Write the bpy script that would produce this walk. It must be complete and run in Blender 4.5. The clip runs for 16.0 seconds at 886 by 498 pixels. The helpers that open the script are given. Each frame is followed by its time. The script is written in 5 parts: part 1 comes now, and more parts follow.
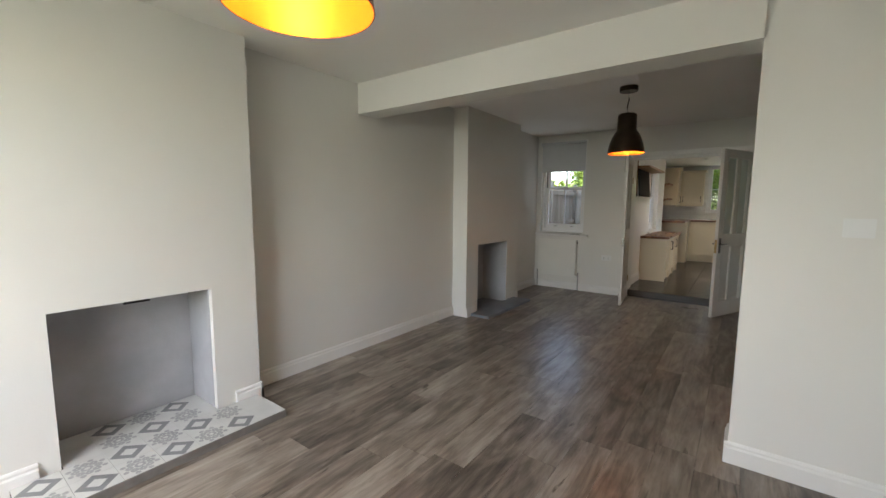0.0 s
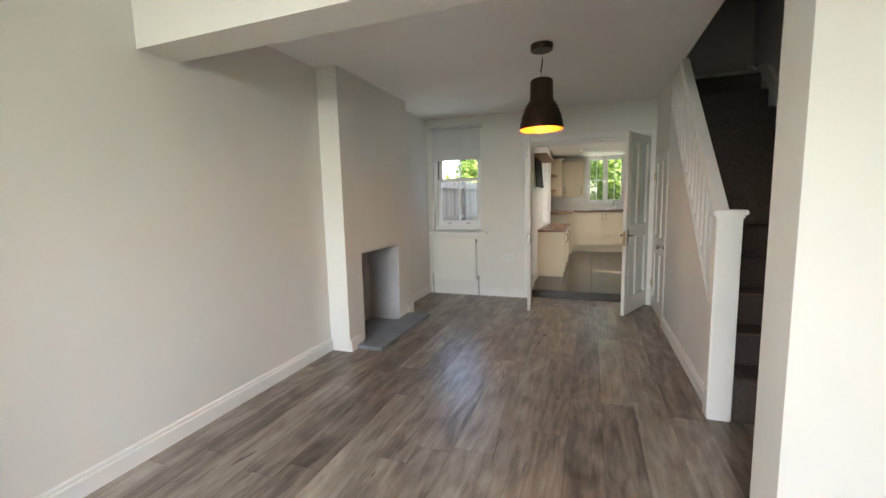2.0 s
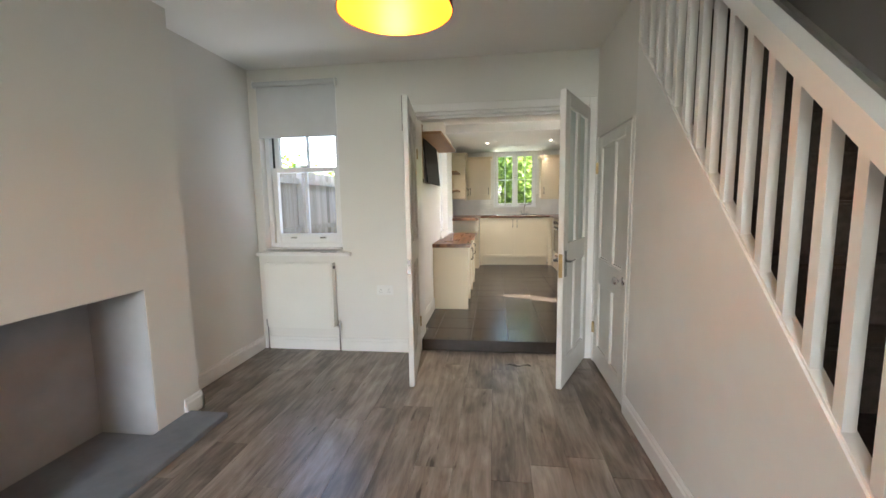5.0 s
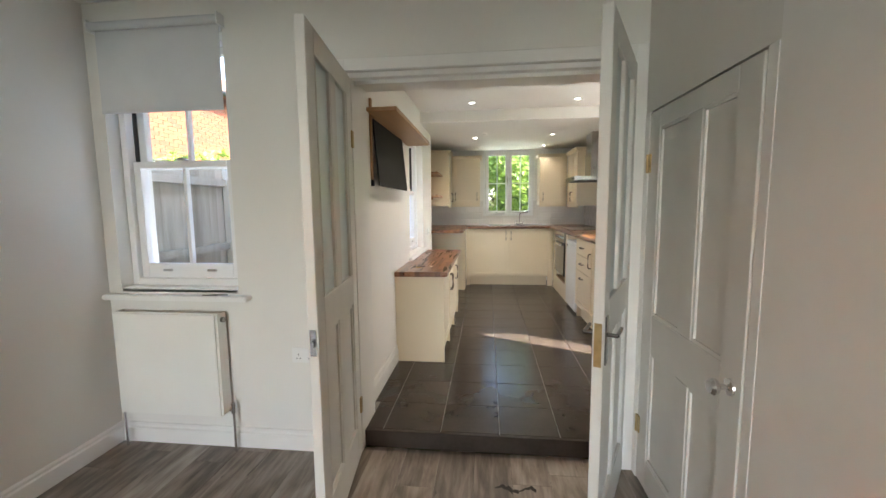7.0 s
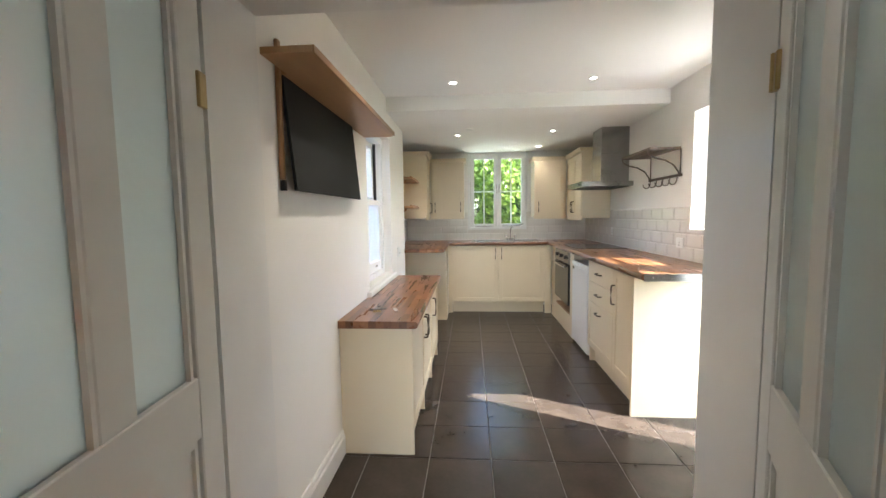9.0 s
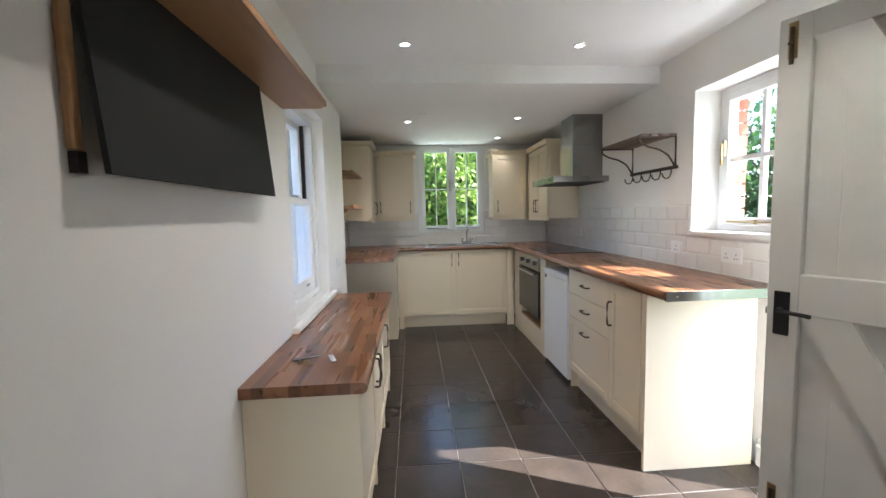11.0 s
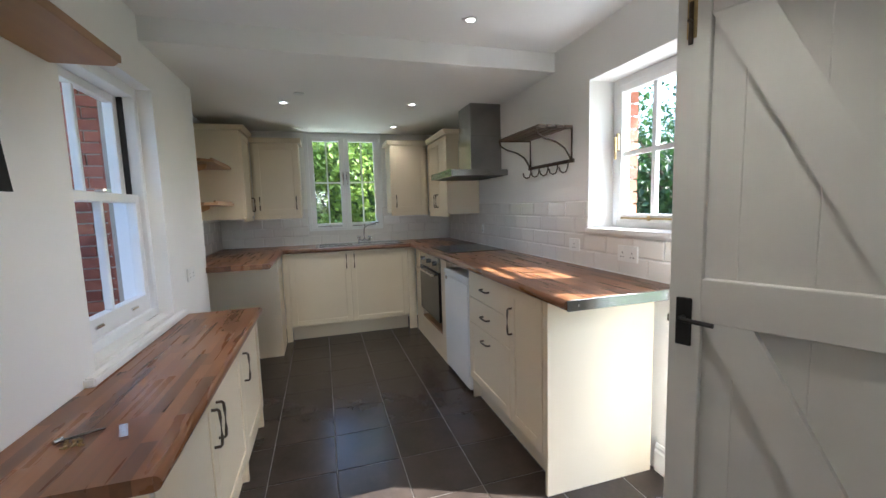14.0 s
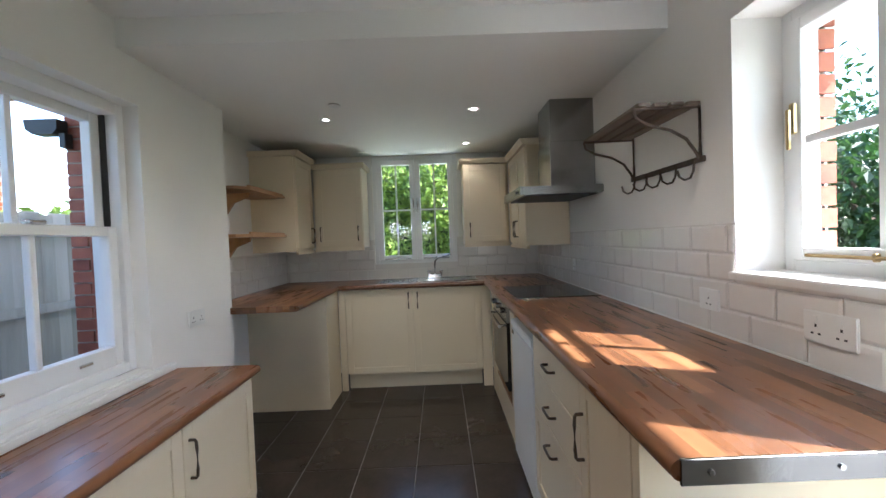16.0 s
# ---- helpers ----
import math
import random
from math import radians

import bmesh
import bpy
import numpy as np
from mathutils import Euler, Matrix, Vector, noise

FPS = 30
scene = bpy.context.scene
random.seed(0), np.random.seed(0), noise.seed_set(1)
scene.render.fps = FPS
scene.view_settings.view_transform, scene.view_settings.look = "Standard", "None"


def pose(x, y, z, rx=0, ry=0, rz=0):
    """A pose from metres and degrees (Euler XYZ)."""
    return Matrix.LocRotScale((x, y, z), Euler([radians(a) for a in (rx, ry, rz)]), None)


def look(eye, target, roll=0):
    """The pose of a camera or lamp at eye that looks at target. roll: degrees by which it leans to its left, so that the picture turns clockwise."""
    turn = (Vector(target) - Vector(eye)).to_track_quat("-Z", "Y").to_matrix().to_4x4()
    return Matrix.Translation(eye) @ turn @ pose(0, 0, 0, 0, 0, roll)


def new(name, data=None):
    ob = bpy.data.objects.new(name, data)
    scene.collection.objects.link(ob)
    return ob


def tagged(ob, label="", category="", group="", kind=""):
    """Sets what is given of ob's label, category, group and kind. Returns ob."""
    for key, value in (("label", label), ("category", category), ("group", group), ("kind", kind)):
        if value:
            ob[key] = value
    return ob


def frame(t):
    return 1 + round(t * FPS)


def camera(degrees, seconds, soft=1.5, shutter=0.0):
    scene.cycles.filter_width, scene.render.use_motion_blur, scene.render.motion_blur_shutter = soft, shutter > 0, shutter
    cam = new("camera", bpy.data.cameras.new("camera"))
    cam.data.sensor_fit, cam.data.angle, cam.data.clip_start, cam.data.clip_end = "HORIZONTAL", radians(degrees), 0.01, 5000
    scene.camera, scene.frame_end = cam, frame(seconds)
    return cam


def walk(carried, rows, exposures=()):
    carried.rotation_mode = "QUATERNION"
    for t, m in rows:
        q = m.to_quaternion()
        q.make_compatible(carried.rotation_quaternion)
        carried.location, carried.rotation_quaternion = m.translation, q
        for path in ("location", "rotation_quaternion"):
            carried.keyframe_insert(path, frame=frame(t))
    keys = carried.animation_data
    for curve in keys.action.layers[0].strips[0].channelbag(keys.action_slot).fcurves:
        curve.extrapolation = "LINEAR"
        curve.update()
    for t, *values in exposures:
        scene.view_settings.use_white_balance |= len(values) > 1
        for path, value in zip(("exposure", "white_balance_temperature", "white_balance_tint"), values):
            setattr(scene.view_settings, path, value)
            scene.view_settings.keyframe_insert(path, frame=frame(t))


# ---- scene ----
cam = camera(95.7, 16.0)
PATH = [
    (0, (-0.037, 0.231, 1.357), (-1.221, 1.828, 1.137), 0.4),
    (0.5, (-0.201, 0.479, 1.348), (-1.309, 2.128, 1.116), 0.6),
    (1, (-0.354, 0.705, 1.323), (-1.355, 2.422, 1.091), -0.3),
    (1.5, (-0.535, 0.934, 1.35), (-1.372, 2.736, 1.116), -0.9),
    (2, (-0.616, 1.217, 1.331), (-1.303, 3.081, 1.096), -1.4),
    (2.5, (-0.636, 1.508, 1.332), (-1.209, 3.408, 1.087), -1.1),
    (3, (-0.709, 1.877, 1.338), (-1.148, 3.812, 1.089), -0.8),
    (3.5, (-0.649, 2.247, 1.343), (-1.029, 4.193, 1.084), -0.9),
    (4, (-0.66, 2.603, 1.339), (-1.0, 4.551, 1.038), -0.3),
    (4.2, (-0.676, 2.73, 1.31), (-0.981, 4.687, 1.033), -0.7),
    (6.5, (-0.709, 4.283, 1.362), (-0.942, 6.257, 1.149), -0.9),
    (7, (-0.651, 4.578, 1.378), (-0.871, 6.555, 1.164), -0.6),
    (7.5, (-0.699, 4.842, 1.386), (-0.868, 6.826, 1.2), -0.7),
    (8, (-0.726, 5.137, 1.363), (-0.841, 7.128, 1.211), -0.9),
    (8.5, (-0.68, 5.407, 1.388), (-0.821, 7.395, 1.225), -0.7),
    (10.8, (-0.77, 6.315, 1.427), (-0.705, 8.306, 1.257), -1.3),
    (11, (-0.791, 6.362, 1.421), (-0.648, 8.349, 1.251), -1.3),
    (11.5, (-0.88, 6.445, 1.44), (-0.484, 8.396, 1.246), -1.9),
    (12, (-0.911, 6.479, 1.445), (-0.275, 8.364, 1.235), -1.8),
    (12.5, (-0.899, 6.512, 1.424), (-0.124, 8.344, 1.216), -1.5),
    (13, (-0.882, 6.522, 1.442), (-0.087, 8.342, 1.213), -2.0),
    (13.5, (-0.757, 6.612, 1.438), (-0.036, 8.464, 1.211), -2.2),
    (14, (-0.583, 6.708, 1.44), (-0.012, 8.613, 1.228), -1.7),
    (14.5, (-0.451, 6.845, 1.42), (0.033, 8.78, 1.274), -1.6),
    (15, (-0.347, 7.064, 1.438), (0.072, 9.018, 1.354), -2.0),
    (15.5, (-0.217, 7.246, 1.433), (0.025, 9.231, 1.377), -2.7),
    (16, (-0.058, 7.401, 1.437), (-0.045, 9.4, 1.386), -2.2),
]
EXPO = [(0.0, 2.75, 6600, 10.0), (1.5, 3.5, 6600, 10.0), (3.0, 3.95, 6350, 10.0), (4.0, 4.15, 6350, 10.0), (6.5, 4.0, 6400, 10.0), (8.5, 4.1, 6200, 10.0), (11.0, 3.6, 5670, 10.0), (14.0, 3.25, 5620, 10.0), (16.0, 3.07, 5640, 10.0)]
walk(cam, [(t, look(eye, target, roll)) for t, eye, target, roll in PATH], EXPO)

# ---- world, sun and large lights ----
SUN_DIR = Vector((-1.0, 0.46, -0.92)).normalized()
world = bpy.data.worlds.new("sky_world")
scene.world = world
world.use_nodes = True
wn = world.node_tree.nodes
sky = wn.new("ShaderNodeTexSky")
sky.sky_type, sky.sun_disc = "NISHITA", False
sky.sun_elevation, sky.sun_rotation = radians(40), radians(115)
wn["Background"].inputs["Strength"].default_value = 0.15
world.node_tree.links.new(sky.outputs[0], wn["Background"].inputs[0])
sun = new("sun", bpy.data.lights.new("sun", "SUN"))
sun.data.energy, sun.data.angle, sun.data.color = 3.3, radians(0.55), (1.0, 0.93, 0.82)
sun.matrix_world = look((8, 4, 8), Vector((8, 4, 8)) + SUN_DIR)


def area(name, eye, target, w, h, power, colour):
    ob = new(name, bpy.data.lights.new(name, "AREA"))
    ob.data.shape, ob.data.size, ob.data.size_y, ob.data.energy, ob.data.color = "RECTANGLE", w, h, power, colour
    ob.matrix_world = look(eye, target)
    return ob


area("front_window_daylight", (-1.2, -2.3, 2.45), (-1.3, 1.6, 0.3), 2.6, 1.8, 34, (1.0, 0.98, 0.95))
# unseen fill lamps under the smaller windows' sills, added to boost sunlit-ground bounce
area("yard_window_fill", (-2.39, 7.18, 0.70), (-2.39, 6.4, 1.9), 0.7, 0.4, 0.7, (0.93, 0.97, 1.0))
area("side_window_fill", (-1.95, 8.83, 0.66), (-1.1, 8.83, 1.9), 0.8, 0.4, 0.25, (0.93, 0.97, 1.0))
area("sink_window_fill", (-0.295, 12.1, 1.08), (-0.295, 11.3, 2.2), 0.85, 0.4, 1.8, (0.96, 1.0, 0.86))
area("garden_window_fill", (1.52, 8.46, 1.08), (0.75, 8.46, 2.1), 0.6, 0.4, 0.9, (1.0, 0.97, 0.92))


# ---- materials ----
def mat(name, rough=0.5, metal=0.0):
    m = bpy.data.materials.new(name)
    m.use_nodes = True
    n = m.node_tree.nodes
    b = n["Principled BSDF"]
    b.inputs["Roughness"].default_value, b.inputs["Metallic"].default_value = rough, metal
    return m, n, m.node_tree.links, b


def ramp(n, stops):
    r = n.new("ShaderNodeValToRGB")
    e = r.color_ramp.elements
    while len(e) < len(stops):
        e.new(0.5)
    for el, (p, c) in zip(e, stops):
        el.position, el.color = p, (*c, 1)
    return r


def tex(n, l, scale, detail=4.0, stretch=(1, 1, 1), coord="Object", w=None):
    tc, mp, nz = n.new("ShaderNodeTexCoord"), n.new("ShaderNodeMapping"), n.new("ShaderNodeTexNoise")
    mp.inputs["Scale"].default_value = stretch
    l.new(tc.outputs[coord], mp.inputs[0])
    l.new(mp.outputs[0], nz.inputs["Vector"])
    nz.inputs["Scale"].default_value, nz.inputs["Detail"].default_value = scale, detail
    if w is not None:
        nz.noise_dimensions = "4D"
        l.new(w, nz.inputs["W"])
    return nz


def bump(n, l, b, src, strength, dist=0.01):
    bp = n.new("ShaderNodeBump")
    bp.inputs["Strength"].default_value, bp.inputs["Distance"].default_value = strength, dist
    l.new(src, bp.inputs["Height"])
    l.new(bp.outputs[0], b.inputs["Normal"])


def plain(name, colour, rough=0.5, metal=0.0, vary=0.06, scale=3.0, fine=60.0, relief=0.05):
    """A surface with faint large patches and fine relief."""
    m, n, l, b = mat(name, rough, metal)
    nz = tex(n, l, scale)
    lo = tuple(c * (1 - vary) for c in colour)
    hi = tuple(min(1, c * (1 + vary)) for c in colour)
    r = ramp(n, [(0.3, lo), (0.7, hi)])
    l.new(nz.outputs[0], r.inputs[0])
    l.new(r.outputs[0], b.inputs["Base Color"])
    if relief:
        f = tex(n, l, fine, 3)
        bump(n, l, b, f.outputs[0], relief, 0.004)
    return m


def wood(name, dark, mid, light, rough, axis, scale=1.0, relief=0.1, by_object=True, contrast=0.55):
    """Timber grain along an axis, each piece with a tone of its own."""
    m, n, l, b = mat(name, rough)
    info = n.new("ShaderNodeObjectInfo")
    mul = n.new("ShaderNodeMath")
    mul.operation = "MULTIPLY"
    mul.inputs[1].default_value = 37.0
    src = info.outputs["Random"]
    if not by_object:
        geo = n.new("ShaderNodeNewGeometry")
        src = geo.outputs["Random Per Island"]
    l.new(src, mul.inputs[0])
    st = [9.0, 9.0, 9.0]
    st[axis] = 0.7
    a = tex(n, l, 2.2 * scale, 7, st, w=mul.outputs[0])
    st2 = [1.6, 1.6, 1.6]
    st2[axis] = 0.6
    c = tex(n, l, 2.0 * scale, 3, st2, w=mul.outputs[0])
    add = n.new("ShaderNodeMath")
    add.operation = "MULTIPLY_ADD"
    add.inputs[1].default_value = contrast
    l.new(a.outputs[0], add.inputs[0])
    tone = n.new("ShaderNodeMath")
    tone.operation = "MULTIPLY_ADD"
    tone.inputs[1].default_value = 0.42
    l.new(src, tone.inputs[0])
    t2 = n.new("ShaderNodeMath")
    t2.operation = "MULTIPLY_ADD"
    t2.inputs[1].default_value, t2.inputs[2].default_value = 0.4, -0.18
    l.new(c.outputs[0], t2.inputs[0])
    l.new(t2.outputs[0], tone.inputs[2])
    l.new(tone.outputs[0], add.inputs[2])
    r = ramp(n, [(0.22, dark), (0.5, mid), (0.8, light)])
    l.new(add.outputs[0], r.inputs[0])
    l.new(r.outputs[0], b.inputs["Base Color"])
    rr = n.new("ShaderNodeMapRange")
    rr.inputs["To Min"].default_value, rr.inputs["To Max"].default_value = rough - 0.08, rough + 0.12
    l.new(a.outputs[0], rr.inputs[0])
    l.new(rr.outputs[0], b.inputs["Roughness"])
    bump(n, l, b, a.outputs[0], relief, 0.004)
    return m


def plank_mat(name):
    """Grey oak laminate: streaked grain, dark cracks and knots, a tone for each plank."""
    m, n, l, b = mat(name, 0.4)
    info = n.new("ShaderNodeObjectInfo")
    w = n.new("ShaderNodeMath")
    w.operation = "MULTIPLY"
    w.inputs[1].default_value = 53.0
    l.new(info.outputs["Random"], w.inputs[0])
    streak = tex(n, l, 4.0, 9, (6.5, 0.75, 1), w=w.outputs[0])
    streak.inputs["Distortion"].default_value = 0.6
    streak.inputs["Roughness"].default_value = 0.62
    cloud = tex(n, l, 2.6, 4, (2.2, 0.9, 1), w=w.outputs[0])
    cloud.inputs["Distortion"].default_value = 1.2
    crack = tex(n, l, 2.4, 3, (6.5, 1.1, 1), w=w.outputs[0])
    crack.inputs["Distortion"].default_value = 1.6
    a = n.new("ShaderNodeMath")
    a.operation = "MULTIPLY_ADD"
    a.inputs[1].default_value = 0.88
    l.new(streak.outputs[0], a.inputs[0])
    c = n.new("ShaderNodeMath")
    c.operation = "MULTIPLY_ADD"
    c.inputs[1].default_value = 0.75
    l.new(cloud.outputs[0], c.inputs[0])
    t = n.new("ShaderNodeMath")
    t.operation = "MULTIPLY_ADD"
    t.inputs[1].default_value, t.inputs[2].default_value = 0.24, -0.44
    l.new(info.outputs["Random"], t.inputs[0])
    l.new(t.outputs[0], c.inputs[2])
    l.new(c.outputs[0], a.inputs[2])
    r = ramp(n, [(0.16, (0.045, 0.034, 0.027)), (0.36, (0.135, 0.108, 0.088)), (0.58, (0.27, 0.228, 0.190)), (0.82, (0.42, 0.37, 0.32))])
    l.new(a.outputs[0], r.inputs[0])
    k = ramp(n, [(0.27, (0.30, 0.28, 0.26)), (0.34, (1, 1, 1))])
    l.new(crack.outputs[0], k.inputs[0])
    mx = n.new("ShaderNodeMix")
    mx.data_type, mx.blend_type = "RGBA", "MULTIPLY"
    mx.inputs[0].default_value = 1.0
    l.new(r.outputs[0], mx.inputs[6])
    l.new(k.outputs[0], mx.inputs[7])
    l.new(mx.outputs[2], b.inputs["Base Color"])
    rr = n.new("ShaderNodeMapRange")
    rr.inputs["To Min"].default_value, rr.inputs["To Max"].default_value = 0.22, 0.42
    l.new(streak.outputs[0], rr.inputs[0])
    l.new(rr.outputs[0], b.inputs["Roughness"])
    bump(n, l, b, streak.outputs[0], 0.06, 0.004)
    return m


def tile_mat(name, lo, hi, rough, relief, scale=5.0):
    m, n, l, b = mat(name, rough)
    info = n.new("ShaderNodeObjectInfo")
    mul = n.new("ShaderNodeMath")
    mul.operation = "MULTIPLY"
    mul.inputs[1].default_value = 23.0
    l.new(info.outputs["Random"], mul.inputs[0])
    a = tex(n, l, scale, 8, w=mul.outputs[0])
    c = tex(n, l, scale * 9, 4, w=mul.outputs[0])
    mx = n.new("ShaderNodeMath")
    mx.operation = "MULTIPLY_ADD"
    mx.inputs[1].default_value = 0.3
    l.new(c.outputs[0], mx.inputs[0])
    l.new(a.outputs[0], mx.inputs[2])
    r = ramp(n, [(0.35, lo), (0.95, hi)])
    l.new(mx.outputs[0], r.inputs[0])
    l.new(r.outputs[0], b.inputs["Base Color"])
    rr = n.new("ShaderNodeMapRange")
    rr.inputs["From Min"].default_value, rr.inputs["From Max"].default_value = 0.4, 0.9
    rr.inputs["To Min"].default_value, rr.inputs["To Max"].default_value = rough, rough + 0.07
    l.new(mx.outputs[0], rr.inputs[0])
    l.new(rr.outputs[0], b.inputs["Roughness"])
    bump(n, l, b, mx.outputs[0], relief, 0.006)
    return m


def glass_mat(name, rough=0.0, tint=(1, 1, 1), gloss=1.0):
    m = bpy.data.materials.new(name)
    m.use_nodes = True
    n, l = m.node_tree.nodes, m.node_tree.links
    n.clear()
    out, mix = n.new("ShaderNodeOutputMaterial"), n.new("ShaderNodeMixShader")
    g, t = n.new("ShaderNodeBsdfGlossy"), n.new("ShaderNodeBsdfTransparent")
    g.inputs["Roughness"].default_value = rough
    t.inputs["Color"].default_value = (*tint, 1)
    mix.inputs[0].default_value = 0.014 * gloss
    l.new(t.outputs[0], mix.inputs[1])
    l.new(g.outputs[0], mix.inputs[2])
    l.new(mix.outputs[0], out.inputs[0])
    return m


def glow(name, colour, strength):
    m, n, l, b = mat(name, 0.4)
    b.inputs["Base Color"].default_value = (*colour, 1)
    b.inputs["Emission Color"].default_value = (*colour, 1)
    b.inputs["Emission Strength"].default_value = strength
    return m


def brick_mat(name, lo, hi):
    m, n, l, b = mat(name, 0.85)
    info = n.new("ShaderNodeObjectInfo")
    geo = n.new("ShaderNodeNewGeometry")
    nz = tex(n, l, 14, 6)
    ad = n.new("ShaderNodeMath")
    ad.operation = "MULTIPLY_ADD"
    ad.inputs[1].default_value = 0.5
    l.new(geo.outputs["Random Per Island"], ad.inputs[0])
    l.new(nz.outputs[0], ad.inputs[2])
    r = ramp(n, [(0.35, lo), (0.95, hi)])
    l.new(ad.outputs[0], r.inputs[0])
    l.new(r.outputs[0], b.inputs["Base Color"])
    bump(n, l, b, nz.outputs[0], 0.4, 0.01)
    return m


M_WALL = plain("warm_white_emulsion", (0.75, 0.735, 0.69), 0.75, vary=0.03, scale=1.3, fine=90, relief=0.08)
M_KWALL = plain("white_emulsion", (0.85, 0.83, 0.79), 0.7, vary=0.03, scale=1.3, fine=80, relief=0.10)
# greyer than the rooms' white: the stairwell's dimness is put into the colour
M_STAIRWALL = plain("dimmed_stairwell_emulsion", (0.52, 0.50, 0.49), 0.75, vary=0.04, scale=1.5, fine=90, relief=0.08)
M_CEIL = plain("ceiling_white", (0.86, 0.85, 0.82), 0.8, vary=0.025, scale=1.0, fine=70, relief=0.06)
M_GLOSS = plain("white_gloss_paint", (0.80, 0.79, 0.76), 0.28, vary=0.03, scale=4, fine=25, relief=0.06)
M_SATIN = plain("white_satin_door_paint", (0.70, 0.69, 0.65), 0.38, vary=0.04, scale=5, fine=30, relief=0.08)
# grey that carries the fireplace recess's shade in its base colour
M_FIRE = plain("shaded_grey_firebox", (0.42, 0.42, 0.43), 0.8, vary=0.14, scale=3.5, fine=50, relief=0.25)
M_SLATE = plain("blue_grey_slate", (0.20, 0.22, 0.25), 0.5, vary=0.16, scale=6, fine=60, relief=0.25)
M_PLANK = plank_mat("grey_oak_laminate")
M_SUB = plain("dark_joint", (0.03, 0.026, 0.022), 0.8)
M_CARPET = plain("grey_carpet", (0.085, 0.068, 0.06), 0.95, vary=0.22, scale=40, fine=300, relief=0.9)
M_CREAM = plain("cream_cabinet_paint", (0.74, 0.64, 0.47), 0.35, vary=0.02, scale=2, fine=30, relief=0.03)
M_BLOCK = wood("walnut_block_worktop", (0.085, 0.036, 0.016), (0.195, 0.083, 0.036), (0.37, 0.185, 0.085), 0.27, 1, 1.5, 0.03, contrast=0.42)
M_BLOCKX = wood("walnut_block_worktop_across", (0.085, 0.036, 0.016), (0.195, 0.083, 0.036), (0.37, 0.185, 0.085), 0.27, 0, 1.5, 0.03, contrast=0.42)
M_OAK = wood("oak_shelf", (0.23, 0.12, 0.05), (0.38, 0.21, 0.095), (0.50, 0.30, 0.15), 0.42, 1, 1.2, 0.06)
M_FLOORTILE = tile_mat("dark_slate_tile", (0.025, 0.019, 0.0155), (0.056, 0.043, 0.035), 0.20, 0.05)
M_FLOORTILE.node_tree.nodes["Principled BSDF"].inputs["Specular IOR Level"].default_value = 0.32
M_GROUT = plain("grey_grout", (0.20, 0.185, 0.17), 0.85, vary=0.15, scale=15)
M_METRO = tile_mat("white_glazed_tile", (0.72, 0.69, 0.65), (0.80, 0.77, 0.73), 0.07, 0.03, 2.0)
M_METROGROUT = plain("wall_tile_grout", (0.72, 0.69, 0.65), 0.85)
M_STEEL = plain("brushed_steel", (0.30, 0.30, 0.295), 0.2, 1.0, vary=0.08, scale=8, fine=200, relief=0.05)
M_CHROME = plain("chrome", (0.75, 0.75, 0.76), 0.1, 1.0, vary=0.02, relief=0)
M_BRASS = plain("aged_brass", (0.45, 0.33, 0.16), 0.35, 1.0, vary=0.15, scale=30)
M_BRONZE = plain("dark_bronze_handle", (0.11, 0.085, 0.065), 0.38, 1.0, vary=0.2, scale=40)
M_BLACKIRON = plain("black_iron", (0.012, 0.012, 0.013), 0.5, 0.3, vary=0.2, scale=30)
M_RUST = plain("brown_iron_rack", (0.085, 0.062, 0.048), 0.6, 0.5, vary=0.25, scale=30)
M_RACKWOOD = wood("weathered_rack_slat", (0.05, 0.035, 0.026), (0.12, 0.088, 0.068), (0.2, 0.155, 0.12), 0.6, 1, 1.5, 0.15)
M_SHADE = plain("bronze_lamp_metal", (0.065, 0.047, 0.032), 0.38, 0.85, vary=0.15, scale=12)
M_SHADEIN = plain("golden_lamp_lining", (0.80, 0.30, 0.045), 0.4, 0.3, vary=0.03)
M_BULB = glow("warm_bulb", (1.0, 0.62, 0.24), 2)
M_SPOT = glow("spot_lens", (1.0, 0.92, 0.80), 4)
M_WHITEPL = plain("white_plastic", (0.78, 0.78, 0.76), 0.3, vary=0.02)
M_RAD = plain("radiator_enamel", (0.78, 0.77, 0.72), 0.3, vary=0.02)
M_BLIND = plain("grey_white_blind_fabric", (0.60, 0.61, 0.62), 0.85, vary=0.03, scale=5, fine=250, relief=0.2)
M_UPVC = plain("white_window_paint", (0.82, 0.82, 0.81), 0.3, vary=0.02)
M_DARKRUB = plain("dark_seal", (0.03, 0.03, 0.032), 0.6)
M_OVENGL = plain("black_oven_glass", (0.006, 0.006, 0.007), 0.06, 0, vary=0.1, relief=0)
M_CHALK = plain("chalkboard_black", (0.008, 0.009, 0.0085), 0.8, vary=0.35, scale=2.2, fine=120, relief=0.1)
M_GLASS = glass_mat("window_glass")
M_BRICK = brick_mat("red_brick", (0.16, 0.045, 0.028), (0.38, 0.13, 0.075))
M_ORANGE = brick_mat("orange_brick", (0.11, 0.024, 0.008), (0.18, 0.045, 0.014))
M_MORTAR = plain("mortar", (0.36, 0.32, 0.27), 0.9)
M_ROOF = plain("clay_roof_tile", (0.30, 0.12, 0.06), 0.8, vary=0.3, scale=8)
M_FENCE = wood("weathered_fence_board", (0.25, 0.22, 0.165), (0.43, 0.39, 0.31), (0.56, 0.51, 0.42), 0.85, 2, 1.0, 0.3)
M_GRASS = plain("lawn", (0.06, 0.10, 0.025), 0.9, vary=0.4, scale=3, fine=120, relief=0.8)
